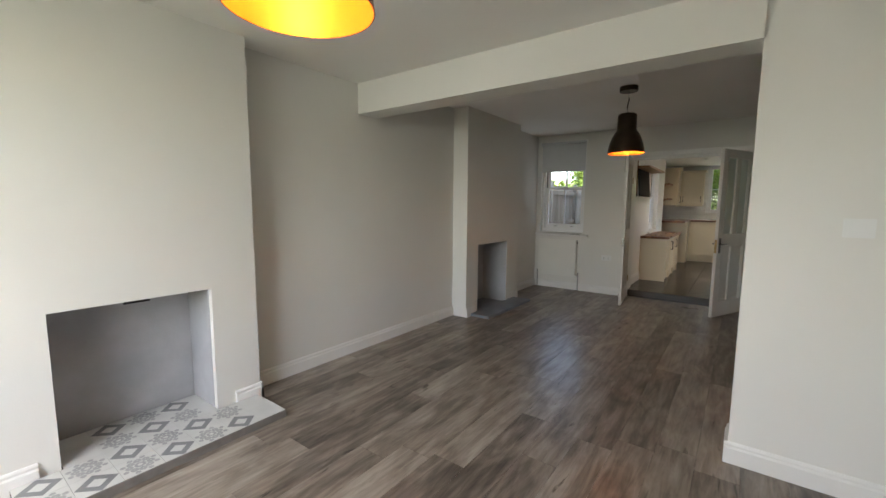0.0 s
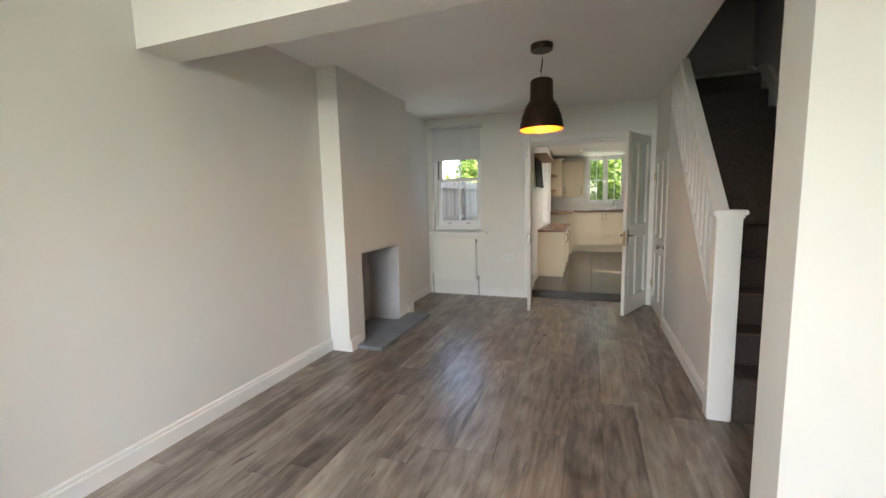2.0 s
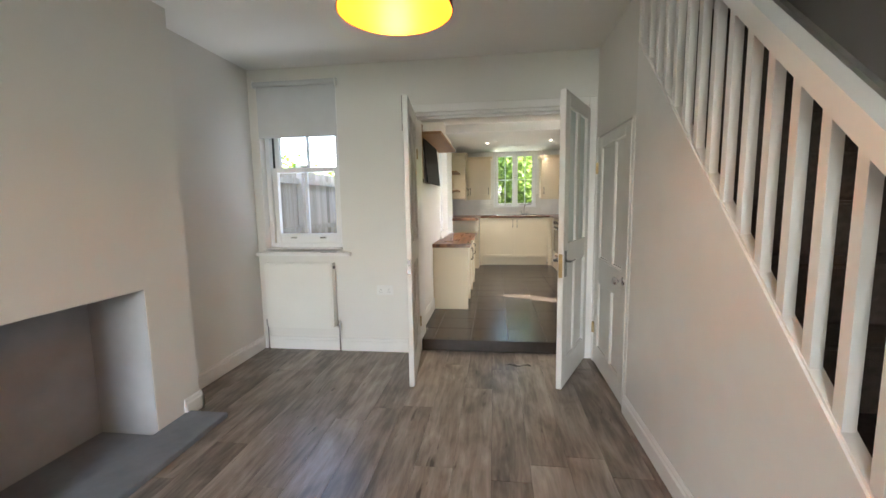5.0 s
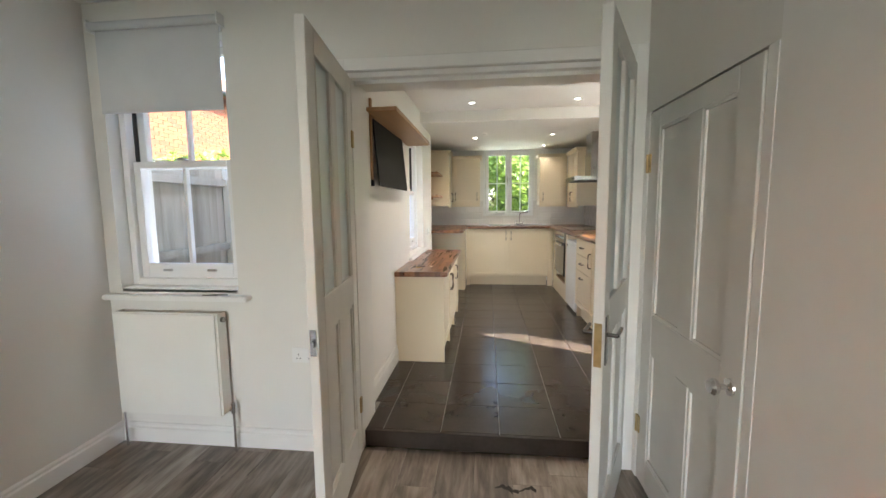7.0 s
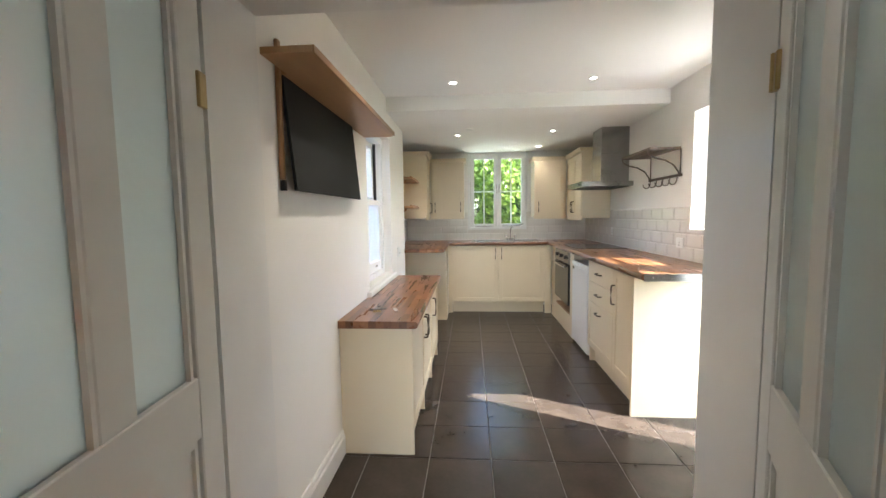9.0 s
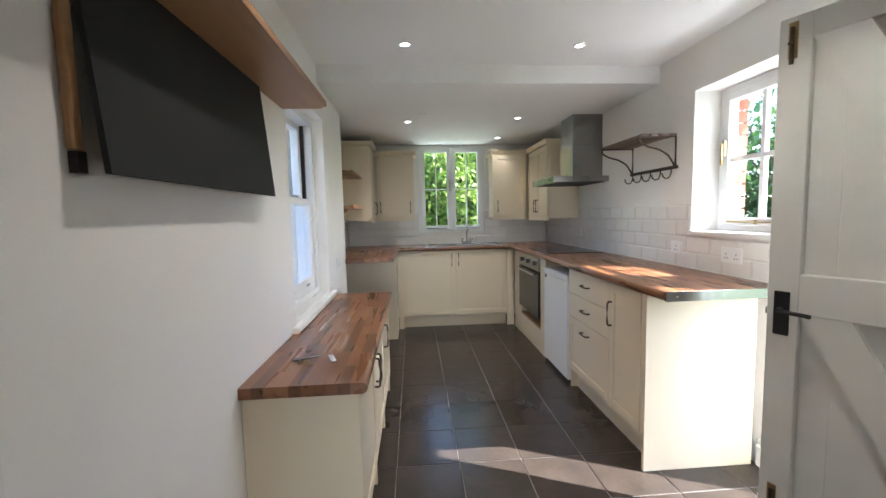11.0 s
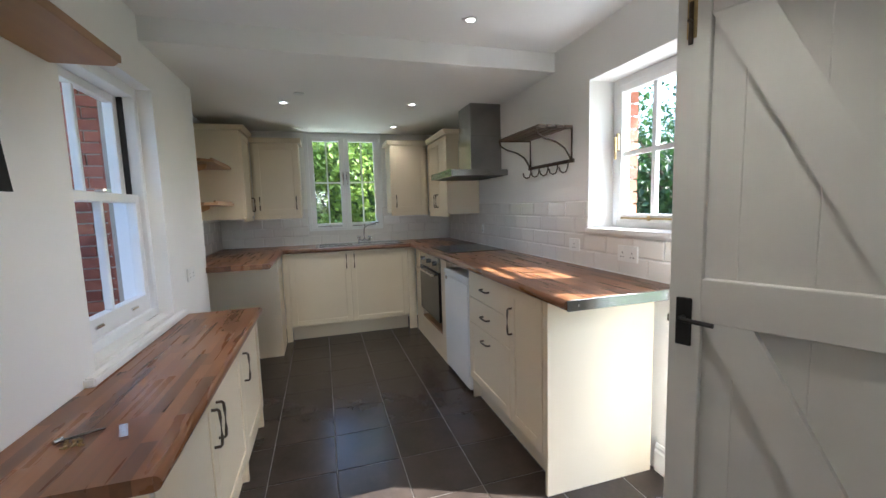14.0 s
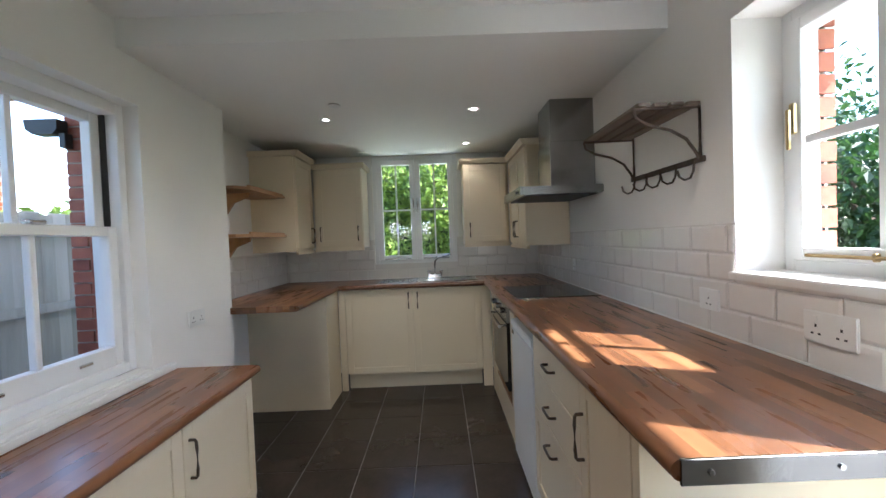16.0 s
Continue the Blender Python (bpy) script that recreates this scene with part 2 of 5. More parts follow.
M_PAVE = plain("concrete_paving", (0.15, 0.14, 0.128), 0.85, vary=0.2, scale=4, fine=90, relief=0.3)
M_HTILE = plain("pale_patterned_tile", (0.60, 0.60, 0.58), 0.35, vary=0.05, scale=8)
M_HGREY = plain("tile_print_grey", (0.21, 0.215, 0.225), 0.4, vary=0.12, scale=10)
M_HLIGHT = plain("tile_print_pale_grey", (0.35, 0.355, 0.36), 0.4, vary=0.1, scale=10)
# dark green that puts the hedge's inner shade into a colour
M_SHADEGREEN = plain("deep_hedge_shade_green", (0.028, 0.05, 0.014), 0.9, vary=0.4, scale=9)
M_BARK = plain("bark", (0.09, 0.065, 0.045), 0.9, vary=0.3, scale=12, relief=0.6)

mf, nf, lf, bf = mat("frosted_door_glass", 0.35)
bf.inputs["Base Color"].default_value = (0.72, 0.80, 0.78, 1)
bf.inputs["Transmission Weight"].default_value = 0.85
bump(nf, lf, bf, tex(nf, lf, 45, 3).outputs[0], 0.15, 0.004)
M_FROST = mf


def leaf_mat(name, lo, hi):
    m, n, l, b = mat(name, 0.5)
    geo = n.new("ShaderNodeNewGeometry")
    r = ramp(n, [(0.0, lo), (1.0, hi)])
    l.new(geo.outputs["Random Per Island"], r.inputs[0])
    l.new(r.outputs[0], b.inputs["Base Color"])
    tr, mx = n.new("ShaderNodeBsdfTranslucent"), n.new("ShaderNodeMixShader")
    l.new(r.outputs[0], tr.inputs[0])
    mx.inputs[0].default_value = 0.35
    l.new(b.outputs[0], mx.inputs[1])
    l.new(tr.outputs[0], mx.inputs[2])
    l.new(mx.outputs[0], n["Material Output"].inputs[0])
    return m


M_LEAF = leaf_mat("hedge_leaf", (0.07, 0.13, 0.018), (0.31, 0.42, 0.08))
M_LEAFD = leaf_mat("tree_leaf", (0.012, 0.038, 0.010), (0.06, 0.125, 0.03))


# ---- building helpers ----
WORLD_FRAME = {}


def box(bm, x0, x1, y0, y1, z0, z1):
    r = bmesh.ops.create_cube(bm, size=1.0)["verts"]
    for v in r:
        v.co = Vector((x0 + (v.co.x + 0.5) * (x1 - x0), y0 + (v.co.y + 0.5) * (y1 - y0), z0 + (v.co.z + 0.5) * (z1 - z0)))
    return r


def bm_box(*spans, bevel=0.0, seg=2):
    bm = bmesh.new()
    for s in spans:
        box(bm, *s)
    if bevel:
        bmesh.ops.bevel(bm, geom=bm.edges[:], offset=bevel, segments=seg, affect="EDGES", clamp_overlap=True)
    return bm


def mesh_of(name, bm, material, smooth=False):
    me = bpy.data.meshes.new(name)
    bmesh.ops.recalc_face_normals(bm, faces=bm.faces[:])
    bm.to_mesh(me)
    bm.free()
    me.materials.append(material)
    if smooth:
        for p in me.polygons:
            p.use_smooth = True
        me.set_sharp_from_angle(angle=radians(40))
    return me


def thing(name, label, category, at=(0, 0, 0), turn=None, group="", kind=""):
    """An Empty at the thing's base. Parts come in world metres, or in its own frame where turn is given."""
    ob = new(name)
    m = Matrix.Translation(at) if turn is None else pose(*at, 0, 0, turn)
    ob.matrix_basis = m
    ob.empty_display_size = 0.05
    WORLD_FRAME[ob.name] = m.inverted() if turn is None else Matrix.Identity(4)
    return tagged(ob, label, category, group, kind)


def part(name, bm, material, parent, label="", smooth=False):
    ob = new(name, mesh_of(name, bm, material, smooth))
    ob.parent = parent
    if parent.name in WORLD_FRAME:
        ob.matrix_parent_inverse = WORLD_FRAME[parent.name]
    if label:
        ob["label"] = label
    return ob


def solid(name, bm, material, label, category, kind="", smooth=False):
    return tagged(new(name, mesh_of(name, bm, material, smooth)), label, category, "", kind)


def cyl(bm, a, b, r, r2=None, seg=16):
    a, b = Vector(a), Vector(b)
    d = b - a
    m = Matrix.Translation((a + b) / 2) @ d.to_track_quat("Z", "Y").to_matrix().to_4x4()
    return bmesh.ops.create_cone(bm, cap_ends=True, segments=seg, radius1=r, radius2=r if r2 is None else r2, depth=d.length, matrix=m)["verts"]


def bm_cyl(*rods, seg=16):
    bm = bmesh.new()
    for a, b, r in rods:
        cyl(bm, a, b, r, seg=seg)
    return bm


def tube(points, r, seg=10):
    """A round bar bent along points."""
    bm = bmesh.new()
    pts = [Vector(p) for p in points]
    rings = []
    for i, p in enumerate(pts):
        d = (pts[min(i + 1, len(pts) - 1)] - pts[max(i - 1, 0)]).normalized()
        q = d.to_track_quat("Z", "Y").to_matrix()
        rings.append([bm.verts.new(p + q @ Vector((r * math.cos(k * 2 * math.pi / seg), r * math.sin(k * 2 * math.pi / seg), 0))) for k in range(seg)])
    for a, b in zip(rings, rings[1:]):
        for k in range(seg):
            bm.faces.new((a[k], a[(k + 1) % seg], b[(k + 1) % seg], b[k]))
    bm.faces.new(rings[0])
    bm.faces.new(rings[-1][::-1])
    return bm


def lathe(profile, centre, seg=40):
    """A turned shell from (radius, height) pairs."""
    bm = bmesh.new()
    cx, cy, cz = centre
    rings = []
    for r, z in profile:
        rings.append([bm.verts.new((cx + r * math.cos(k * 2 * math.pi / seg), cy + r * math.sin(k * 2 * math.pi / seg), cz + z)) for k in range(seg)])
    for a, b in zip(rings, rings[1:]):
        for k in range(seg):
            bm.faces.new((a[k], a[(k + 1) % seg], b[(k + 1) % seg], b[k]))
    return bm


def prism(outline, axis, a, b):
    """An outline in the plane across axis (0 x, 1 y, 2 z), drawn out from a to b."""
    bm = bmesh.new()

    def at(u, v, w):
        return ((w, u, v), (u, w, v), (u, v, w))[axis]

    lo = [bm.verts.new(at(u, v, a)) for u, v in outline]
    hi = [bm.verts.new(at(u, v, b)) for u, v in outline]
    bm.faces.new(lo)
    bm.faces.new(hi[::-1])
    for i in range(len(lo)):
        j = (i + 1) % len(lo)
        bm.faces.new((lo[i], lo[j], hi[j], hi[i]))
    return bm


def wall(name, along, u0, u1, v0, v1, z0, z1, holes, material, label):
    """A wall along x or y with holes (u0, u1, z0, z1) right through it."""
    us = sorted({u0, u1, *[h[0] for h in holes], *[h[1] for h in holes]})
    zs = sorted({z0, z1, *[h[2] for h in holes], *[h[3] for h in holes]})
    bm = bmesh.new()
    for a, b in zip(us, us[1:]):
        for c, d in zip(zs, zs[1:]):
            if any(h[0] <= (a + b) / 2 <= h[1] and h[2] <= (c + d) / 2 <= h[3] for h in holes):
                continue
            box(bm, *((a, b, v0, v1) if along == "x" else (v0, v1, a, b)), c, d)
    bmesh.ops.remove_doubles(bm, verts=bm.verts[:], dist=0.0004)
    seen = {}
    for f in bm.faces[:]:
        seen.setdefault(tuple(round(c, 3) for c in f.calc_center_median()), []).append(f)
    bmesh.ops.delete(bm, geom=[f for fs in seen.values() if len(fs) > 1 for f in fs], context="FACES_ONLY")
    return solid(name, bm, material, label, "wall", "structure")


# ---- large structure: sitting room ----
wall("wall_west", "y", -1.25, 6.64, -3.25, -2.83, 0, 2.6, [(0.60, 1.345, 0, 0.825), (4.46, 5.22, 0, 0.865)], M_WALL, "warm white painted plaster wall")
wall("chimney_breast_1", "y", 0.33, 1.63, -2.83, -2.66, 0, 2.41, [(0.60, 1.345, 0, 0.825)], M_WALL, "white plastered chimney breast with open hearth")
wall("chimney_breast_2", "y", 4.20, 5.55, -2.83, -2.63, 0, 2.48, [(4.46, 5.22, 0, 0.865)], M_WALL, "white plastered chimney breast with open hearth")
wall("wall_front", "x", -3.25, 1.2, -1.25, -1.0, 0, 2.6, [(-2.35, -0.25, 0.65, 2.25)], M_WALL, "white plaster wall with window towards the street")
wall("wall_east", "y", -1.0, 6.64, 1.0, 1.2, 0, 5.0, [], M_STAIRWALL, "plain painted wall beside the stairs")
wall("wall_rear", "x", -3.25, 1.25, 6.64, 6.92, 0, 2.6, [(-2.75, -2.03, 0.92, 2.33), (-1.37, 0.04, 0, 2.06)], M_WALL, "white plaster wall with sash window and wide doorway")
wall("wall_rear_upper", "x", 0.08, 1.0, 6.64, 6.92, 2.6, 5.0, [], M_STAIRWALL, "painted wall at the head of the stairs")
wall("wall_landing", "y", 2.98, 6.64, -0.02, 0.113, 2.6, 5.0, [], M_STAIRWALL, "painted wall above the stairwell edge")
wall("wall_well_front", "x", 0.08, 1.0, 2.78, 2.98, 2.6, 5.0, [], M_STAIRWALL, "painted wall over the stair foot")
wall("pier_wall", "x", -0.01, 1.0, 2.76, 2.98, 0, 2.6, [], M_WALL, "white plaster pier wall with light switch")
solid("beam", bm_box((-2.83, -0.01, 2.725, 2.95, 2.15, 2.6)), M_WALL, "white plastered ceiling beam between two rooms", "beam", "structure")
solid("ceiling_front", bm_box((-2.83, 1.0, -1.0, 2.725, 2.41, 2.6)), M_CEIL, "white plaster ceiling of the front room", "ceiling", "structure")
solid("ceiling_rear", bm_box((-2.83, 0.113, 2.98, 6.64, 2.48, 2.6), (-2.83, -0.012, 2.95, 2.98, 2.48, 2.6)), M_CEIL, "white plaster ceiling of the rear room", "ceiling", "structure")
solid("ceiling_stairs", bm_box((-0.02, 1.2, 2.78, 6.92, 5.0, 5.1)), M_CEIL, "white plaster ceiling over the stairs", "ceiling", "structure")
# recess linings, darkened by colour where the openings lie in shade
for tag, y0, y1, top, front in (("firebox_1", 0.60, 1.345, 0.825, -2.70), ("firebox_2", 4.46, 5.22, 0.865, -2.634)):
    fb_ = thing(tag, "recess of an open fireplace, its shade in the grey colour", "fireplace", kind="structure")
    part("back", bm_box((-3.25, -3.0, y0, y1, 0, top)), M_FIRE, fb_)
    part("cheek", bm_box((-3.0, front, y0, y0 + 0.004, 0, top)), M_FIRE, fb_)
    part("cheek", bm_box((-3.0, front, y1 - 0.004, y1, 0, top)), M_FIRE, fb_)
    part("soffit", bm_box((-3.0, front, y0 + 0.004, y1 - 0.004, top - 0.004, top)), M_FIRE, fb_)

# ---- large structure: kitchen ----
K = 0.10
wall("kitchen_wall_west", "y", 6.92, 9.96, -1.622, -1.40, 0, 2.6, [(8.42, 9.24, 0.86, 2.09)], M_KWALL, "white painted kitchen wall with sash window")
wall("kitchen_wall_recess", "y", 9.96, 11.8, -2.36, -1.62, 0, 2.6, [], M_KWALL, "white painted wall of the kitchen recess")
wall("kitchen_wall_north", "x", -1.62, 1.25, 11.5, 11.8, 0, 2.6, [(-0.725, 0.135, 1.19, 2.30)], M_KWALL, "white painted end wall with casement window")
wall("kitchen_wall_east", "y", 6.92, 11.5, 0.95, 1.25, 0, 2.6, [(7.13, 7.925, 0, 2.18), (8.15, 8.765, 1.283, 2.14)], M_KWALL, "white painted kitchen wall with window and garden door")
solid("kitchen_ceiling", bm_box((-1.40, 0.95, 6.92, 9.13, 2.42, 2.6)), M_CEIL, "white kitchen ceiling with small spotlights", "ceiling", "structure")
solid("kitchen_ceiling_low", bm_box((-1.40, 0.95, 9.13, 9.96, 2.30, 2.6), (-1.62, 0.95, 9.96, 11.5, 2.30, 2.6)), M_CEIL, "lower white kitchen ceiling beyond a downstand", "ceiling", "structure")
solid("kitchen_roof", bm_box((-2.6, 1.4, 6.92, 11.95, 2.6, 2.72)), M_ROOF, "flat roof deck over the kitchen", "roof", "structure")
solid("house_roof", bm_box((-3.4, -0.02, -1.4, 6.92, 2.6, 2.75), (-0.02, 1.35, -1.4, 2.78, 2.6, 2.75)), M_ROOF, "deck closing the upper side of the rooms", "roof", "structure")

# unseen overhang, added to keep the sun off the window's upper panes
solid("eaves", bm_box((1.252, 1.62, 6.0, 12.0, 2.22, 2.34)), M_UPVC, "unseen white overhang added to shade the garden window", "eaves", "structure")

# ground outside
solid("ground", bm_box((-300, 300, -300, 300, -0.30, -0.12)), M_GRASS, "mown garden lawn reaching far away", "ground", "structure")
solid("yard_paving", bm_box((-3.4, -1.72, 6.92, 13.0, -0.12, -0.06), (1.25, 4.0, 5.0, 11.0, -0.12, -0.06)), M_PAVE, "grey concrete paving beside the house", "pavement", "structure")


# ---- windows ----
def bars(spans, bevel=0.003):
    return bm_box(*spans, bevel=bevel, seg=1)


def sash_window(name, axis, c, u0, u1, z0, z1, zm, out, label):
    """A box sash: the lower sash stands inside the upper one. c: inner face, out: sign of the way out."""
    w = thing(name, label, "window", kind="structure")

    def sp(a, b, d0, d1, e, f):
        p, q = sorted((c + out * d0, c + out * d1))
        return (a, b, p, q, e, f) if axis == "x" else (p, q, a, b, e, f)

    fr = part("window_frame", bars([sp(u0, u0 + 0.04, 0, 0.14, z0, z1), sp(u1 - 0.04, u1, 0, 0.14, z0, z1),
                                    sp(u0 + 0.04, u1 - 0.04, 0, 0.14, z1 - 0.05, z1), sp(u0 + 0.04, u1 - 0.04, 0, 0.14, z0, z0 + 0.04)]), M_UPVC, w)
    part("parting_channel", bars([sp(u0 + 0.04, u0 + 0.046, 0.05, 0.075, zm, z1 - 0.05), sp(u1 - 0.046, u1 - 0.04, 0.05, 0.075, zm, z1 - 0.05)], 0), M_DARKRUB, w)
    a, b, mid = u0 + 0.046, u1 - 0.046, (u0 + u1) / 2
    for tag, d, e, f, low in (("lower_sash", 0.02, z0 + 0.04, zm + 0.02, True), ("upper_sash", 0.075, zm - 0.02, z1 - 0.05, False)):
        bot = 0.085 if low else 0.045
        top = 0.04
        s = part(tag, bars([sp(a, a + 0.045, d, d + 0.045, e, f), sp(b - 0.045, b, d, d + 0.045, e, f), sp(a + 0.045, b - 0.045, d, d + 0.045, e, e + bot),
                            sp(a + 0.045, b - 0.045, d, d + 0.045, f - top, f), sp(mid - 0.011, mid + 0.011, d + 0.008, d + 0.04, e + bot, f - top)]), M_UPVC, w)
        for k, (p, q) in enumerate(((a + 0.045, mid - 0.011), (mid + 0.011, b - 0.045))):
            g = part("pane", bm_box(sp(p, q, d + 0.02, d + 0.026, e + bot, f - top)), M_GLASS, s)
            g.visible_shadow = False
            if low:
                m = (p + q) / 2
                part("sash_lift", bars([sp(m - 0.03, m + 0.03, d - 0.012, d, e + 0.04, e + 0.055)], 0.004), M_CHROME, s, "small chrome sash lift")
    part("sash_fastener", bars([sp(mid - 0.03, mid + 0.03, -0.002, 0.04, zm + 0.02, zm + 0.035)], 0.005), M_CHROME, w, "chrome sash fastener")
    return w


def casement(name, axis, c, u0, u1, z0, z1, out, cols, label, leaded, handle):
    """A casement window; cols: leaves side by side, each with a crossbar and, by leaded, an upright."""
    w = thing(name, label, "window", kind="structure")

    def sp(a, b, d0, d1, e, f):
        p, q = sorted((c + out * d0, c + out * d1))
        return (a, b, p, q, e, f) if axis == "x" else (p, q, a, b, e, f)

    part("window_frame", bars([sp(u0, u0 + 0.04, 0, 0.08, z0, z1), sp(u1 - 0.04, u1, 0, 0.08, z0, z1), sp(u0 + 0.04, u1 - 0.04, 0, 0.08, z1 - 0.04, z1),
                               sp(u0 + 0.04, u1 - 0.04, 0, 0.08, z0, z0 + 0.04)]), M_UPVC, w)
    a, step = u0 + 0.041, (u1 - u0 - 0.082) / cols
    for k in range(cols):
        p, q = a + k * step + 0.001, a + (k + 1) * step - 0.001
        e, f, r = z0 + 0.041, z1 - 0.041, 0.052 if leaded else 0.040
        s = part("casement_leaf", bars([sp(p, p + r, -0.012, 0.05, e, f), sp(q - r, q, -0.012, 0.05, e, f), sp(p + r, q - r, -0.012, 0.05, e, e + r), sp(p + r, q - r, -0.012, 0.05, f - r, f)]), M_UPVC, w)
        m, zc, t = (p + q) / 2, (e + f) / 2, (0.008 if leaded else 0.013)
        part("glazing_bar", bars([sp(p + r, q - r, 0.004, 0.03, zc - t, zc + t), sp(m - t, m + t, 0.004, 0.03, e + r, zc - t), sp(m - t, m + t, 0.004, 0.03, zc + t, f - r)], 0), M_UPVC, s)
        for (g0, g1) in ((p + r, m - t), (m + t, q - r)):
            for (h0, h1) in ((e + r, zc - t), (zc + t, f - r)):
                g = part("pane", bm_box(sp(g0, g1, 0.014, 0.019, h0, h1)), M_GLASS, s)
                g.visible_shadow = False
        hu = handle(p, q, k)
        part("casement_handle", bars([sp(hu - 0.009, hu + 0.009, -0.03, -0.012, zc + 0.02, zc + 0.12), sp(hu - 0.006, hu + 0.006, -0.045, -0.03, zc - 0.03, zc + 0.10)], 0.004), M_CHROME if leaded else M_BRASS, s, "metal window handle")
        part("stay_bar", bars([sp(p + 0.06, q - 0.06, -0.028, -0.016, e + 0.012, e + 0.022), sp(m - 0.006, m + 0.006, -0.028, -0.012, e + 0.006, e + 0.03)], 0.003), M_STEEL if leaded else M_BRASS, s, "window stay bar")
    return w


sash_window("window_1", "x", 6.72, -2.75, -2.03, 0.93, 2.33, 1.63, 1, "white timber sash window over the radiator")
sash_window("window_2", "y", -1.47, 8.42, 9.24, 0.90, 2.09, 1.525, -1, "white timber sash window over the low worktop")
casement("window_3", "x", 11.525, -0.725, 0.135, 1.19, 2.30, 1, 2, "white two-leaf casement window above the sink", True, lambda p, q, k: q - 0.022 if k == 0 else p + 0.022)
casement("window_4", "y", 1.12, 8.15, 8.765, 1.283, 2.14, 1, 1, "white casement window in a deep reveal", False, lambda p, q, k: q - 0.022)
solid("window_board_1", bm_box((-2.82, -1.95, 6.575, 6.64, 0.868, 0.897), (-2.748, -2.032, 6.64, 6.735, 0.90, 0.929), bevel=0.006), M_GLOSS, "white painted window board", "window sill", "structure")
solid("window_board_2", bm_box((-1.40, -1.362, 8.33, 9.36, 0.8525, 0.886), (-1.47, -1.40, 8.42, 9.24, 0.862, 0.899), bevel=0.006), M_GLOSS, "white painted window board above worktop", "window sill", "structure")
solid("window_board_4", bm_box((0.925, 1.12, 8.145, 8.77, 1.262, 1.287), bevel=0.004), M_GLOSS, "white sill in a deep window reveal", "window sill", "structure")
# front window, behind the walker
wf = thing("window_5", "white front room window with two panes", "window", kind="structure")
part("window_frame", bars([(-2.35, -2.29, -1.2, -1.12, 0.65, 2.25), (-0.31, -0.25, -1.2, -1.12, 0.65, 2.25), (-2.29, -0.31, -1.2, -1.12, 0.65, 0.71), (-2.29, -0.31, -1.2, -1.12, 2.19, 2.25), (-1.33, -1.27, -1.2, -1.12, 0.71, 2.19)]), M_UPVC, wf)


# ---- skirtings ----
def skirting(label, runs, h=0.115, z=0.0):
    """Runs of moulded board: (along, u0, u1, face, out)."""
    for along, u0, u1, face, out in runs:
        prof = [(face, z), (face + out * 0.017, z), (face + out * 0.017, z + h * 0.72), (face + out * 0.011, z + h * 0.8), (face + out * 0.011, z + h * 0.9), (face + out * 0.005, z + h), (face, z + h)]
        bm = prism([(a, b) for a, b in prof], 0 if along == "x" else 1, u0, u1)
        solid("baseboard", bm, M_GLOSS, label, "baseboard", "structure")


skirting("white moulded skirting board", [
    ("y", 1.63, 2.725, -2.83, 1), ("y", 2.725, 4.20, -2.83, 1), ("y", 5.55, 6.64, -2.83, 1), ("y", -1.0, 0.33, -2.83, 1),
    ("y", 4.205, 4.40, -2.63, 1), ("y", 5.42, 5.567, -2.63, 1), ("y", 0.33, 0.52, -2.66, 1), ("y", 1.46, 1.647, -2.66, 1),
    ("x", -2.83, -2.643, 1.63, 1), ("x", -2.83, -2.613, 5.55, 1), ("x", -0.027, 0.98, 2.76, -1), ("x", -2.81, -1.45, 6.64, -1),
    ("y", 2.76, 2.98, -0.01, -1), ("y", -1.0, 2.743, 1.0, -1), ("y", 3.97, 5.755, 0.10, -1)])
skirting("white kitchen skirting board", [("y", 6.92, 7.74, -1.40, 1), ("y", 7.93, 8.21, 0.95, -1), ("y", 6.92, 7.125, 0.95, -1)], 0.14, K)


# ---- stairs ----
RISE, GOING, Y0, LIFT = 0.205, 0.212, 3.872, 0.07
st = thing("staircase", "steep carpeted staircase with white painted strings", "staircase", (0.5, 3.88, 0))
for i in range(12):
    y = Y0 + i * GOING
    x0 = 0.152 if i else 0.182
    end = 6.64 if i == 11 else y + GOING + 0.03
    part("step", bm_box((x0, 0.955, y, end, LIFT + i * RISE if i else 0.0, LIFT + (i + 1) * RISE), bevel=0.014, seg=3), M_CARPET, st, "grey carpeted step" if i == 0 else "", True)
sl = RISE / GOING
part("wall_string", prism([(3.75, 0.0), (3.75, 0.22), (3.92, 0.45), (6.05, 0.45 + 2.13 * sl), (6.14, 2.575), (6.26, 2.62), (6.40, 2.60), (6.64, 2.72), (6.64, 2.3), (6.2, 2.1), (3.95, 0.0)], 0, 0.957, 0.998), M_GLOSS, st, "white painted string board")
part("outer_string", prism([(3.965, 0.02), (3.965, 0.47), (6.0, 0.47 + 2.035 * sl), (6.0, 0.06 + 2.035 * sl), (4.2, 0.02)], 0, 0.112, 0.15), M_GLOSS, st, "white painted outer string")
part("end_board", bm_box((0.16, 0.956, 6.60, 6.638, 2.531, 2.66)), M_GLOSS, st)

bal = thing("balustrade", "white painted stair balustrade with square newel post", "balustrade", (0.1, 3.92, 0))
part("newel_post", bm_box((0.055, 0.180, 3.868, 3.965, 0.0, 1.215), bevel=0.006), M_GLOSS, bal)
part("newel_cap", bm_box((0.033, 0.200, 3.85, 3.985, 1.215, 1.245), (0.045, 0.19, 3.86, 3.975, 1.198, 1.215), bevel=0.006), M_GLOSS, bal)
rail_z = lambda y: 1.17 + (y - 3.965) * sl
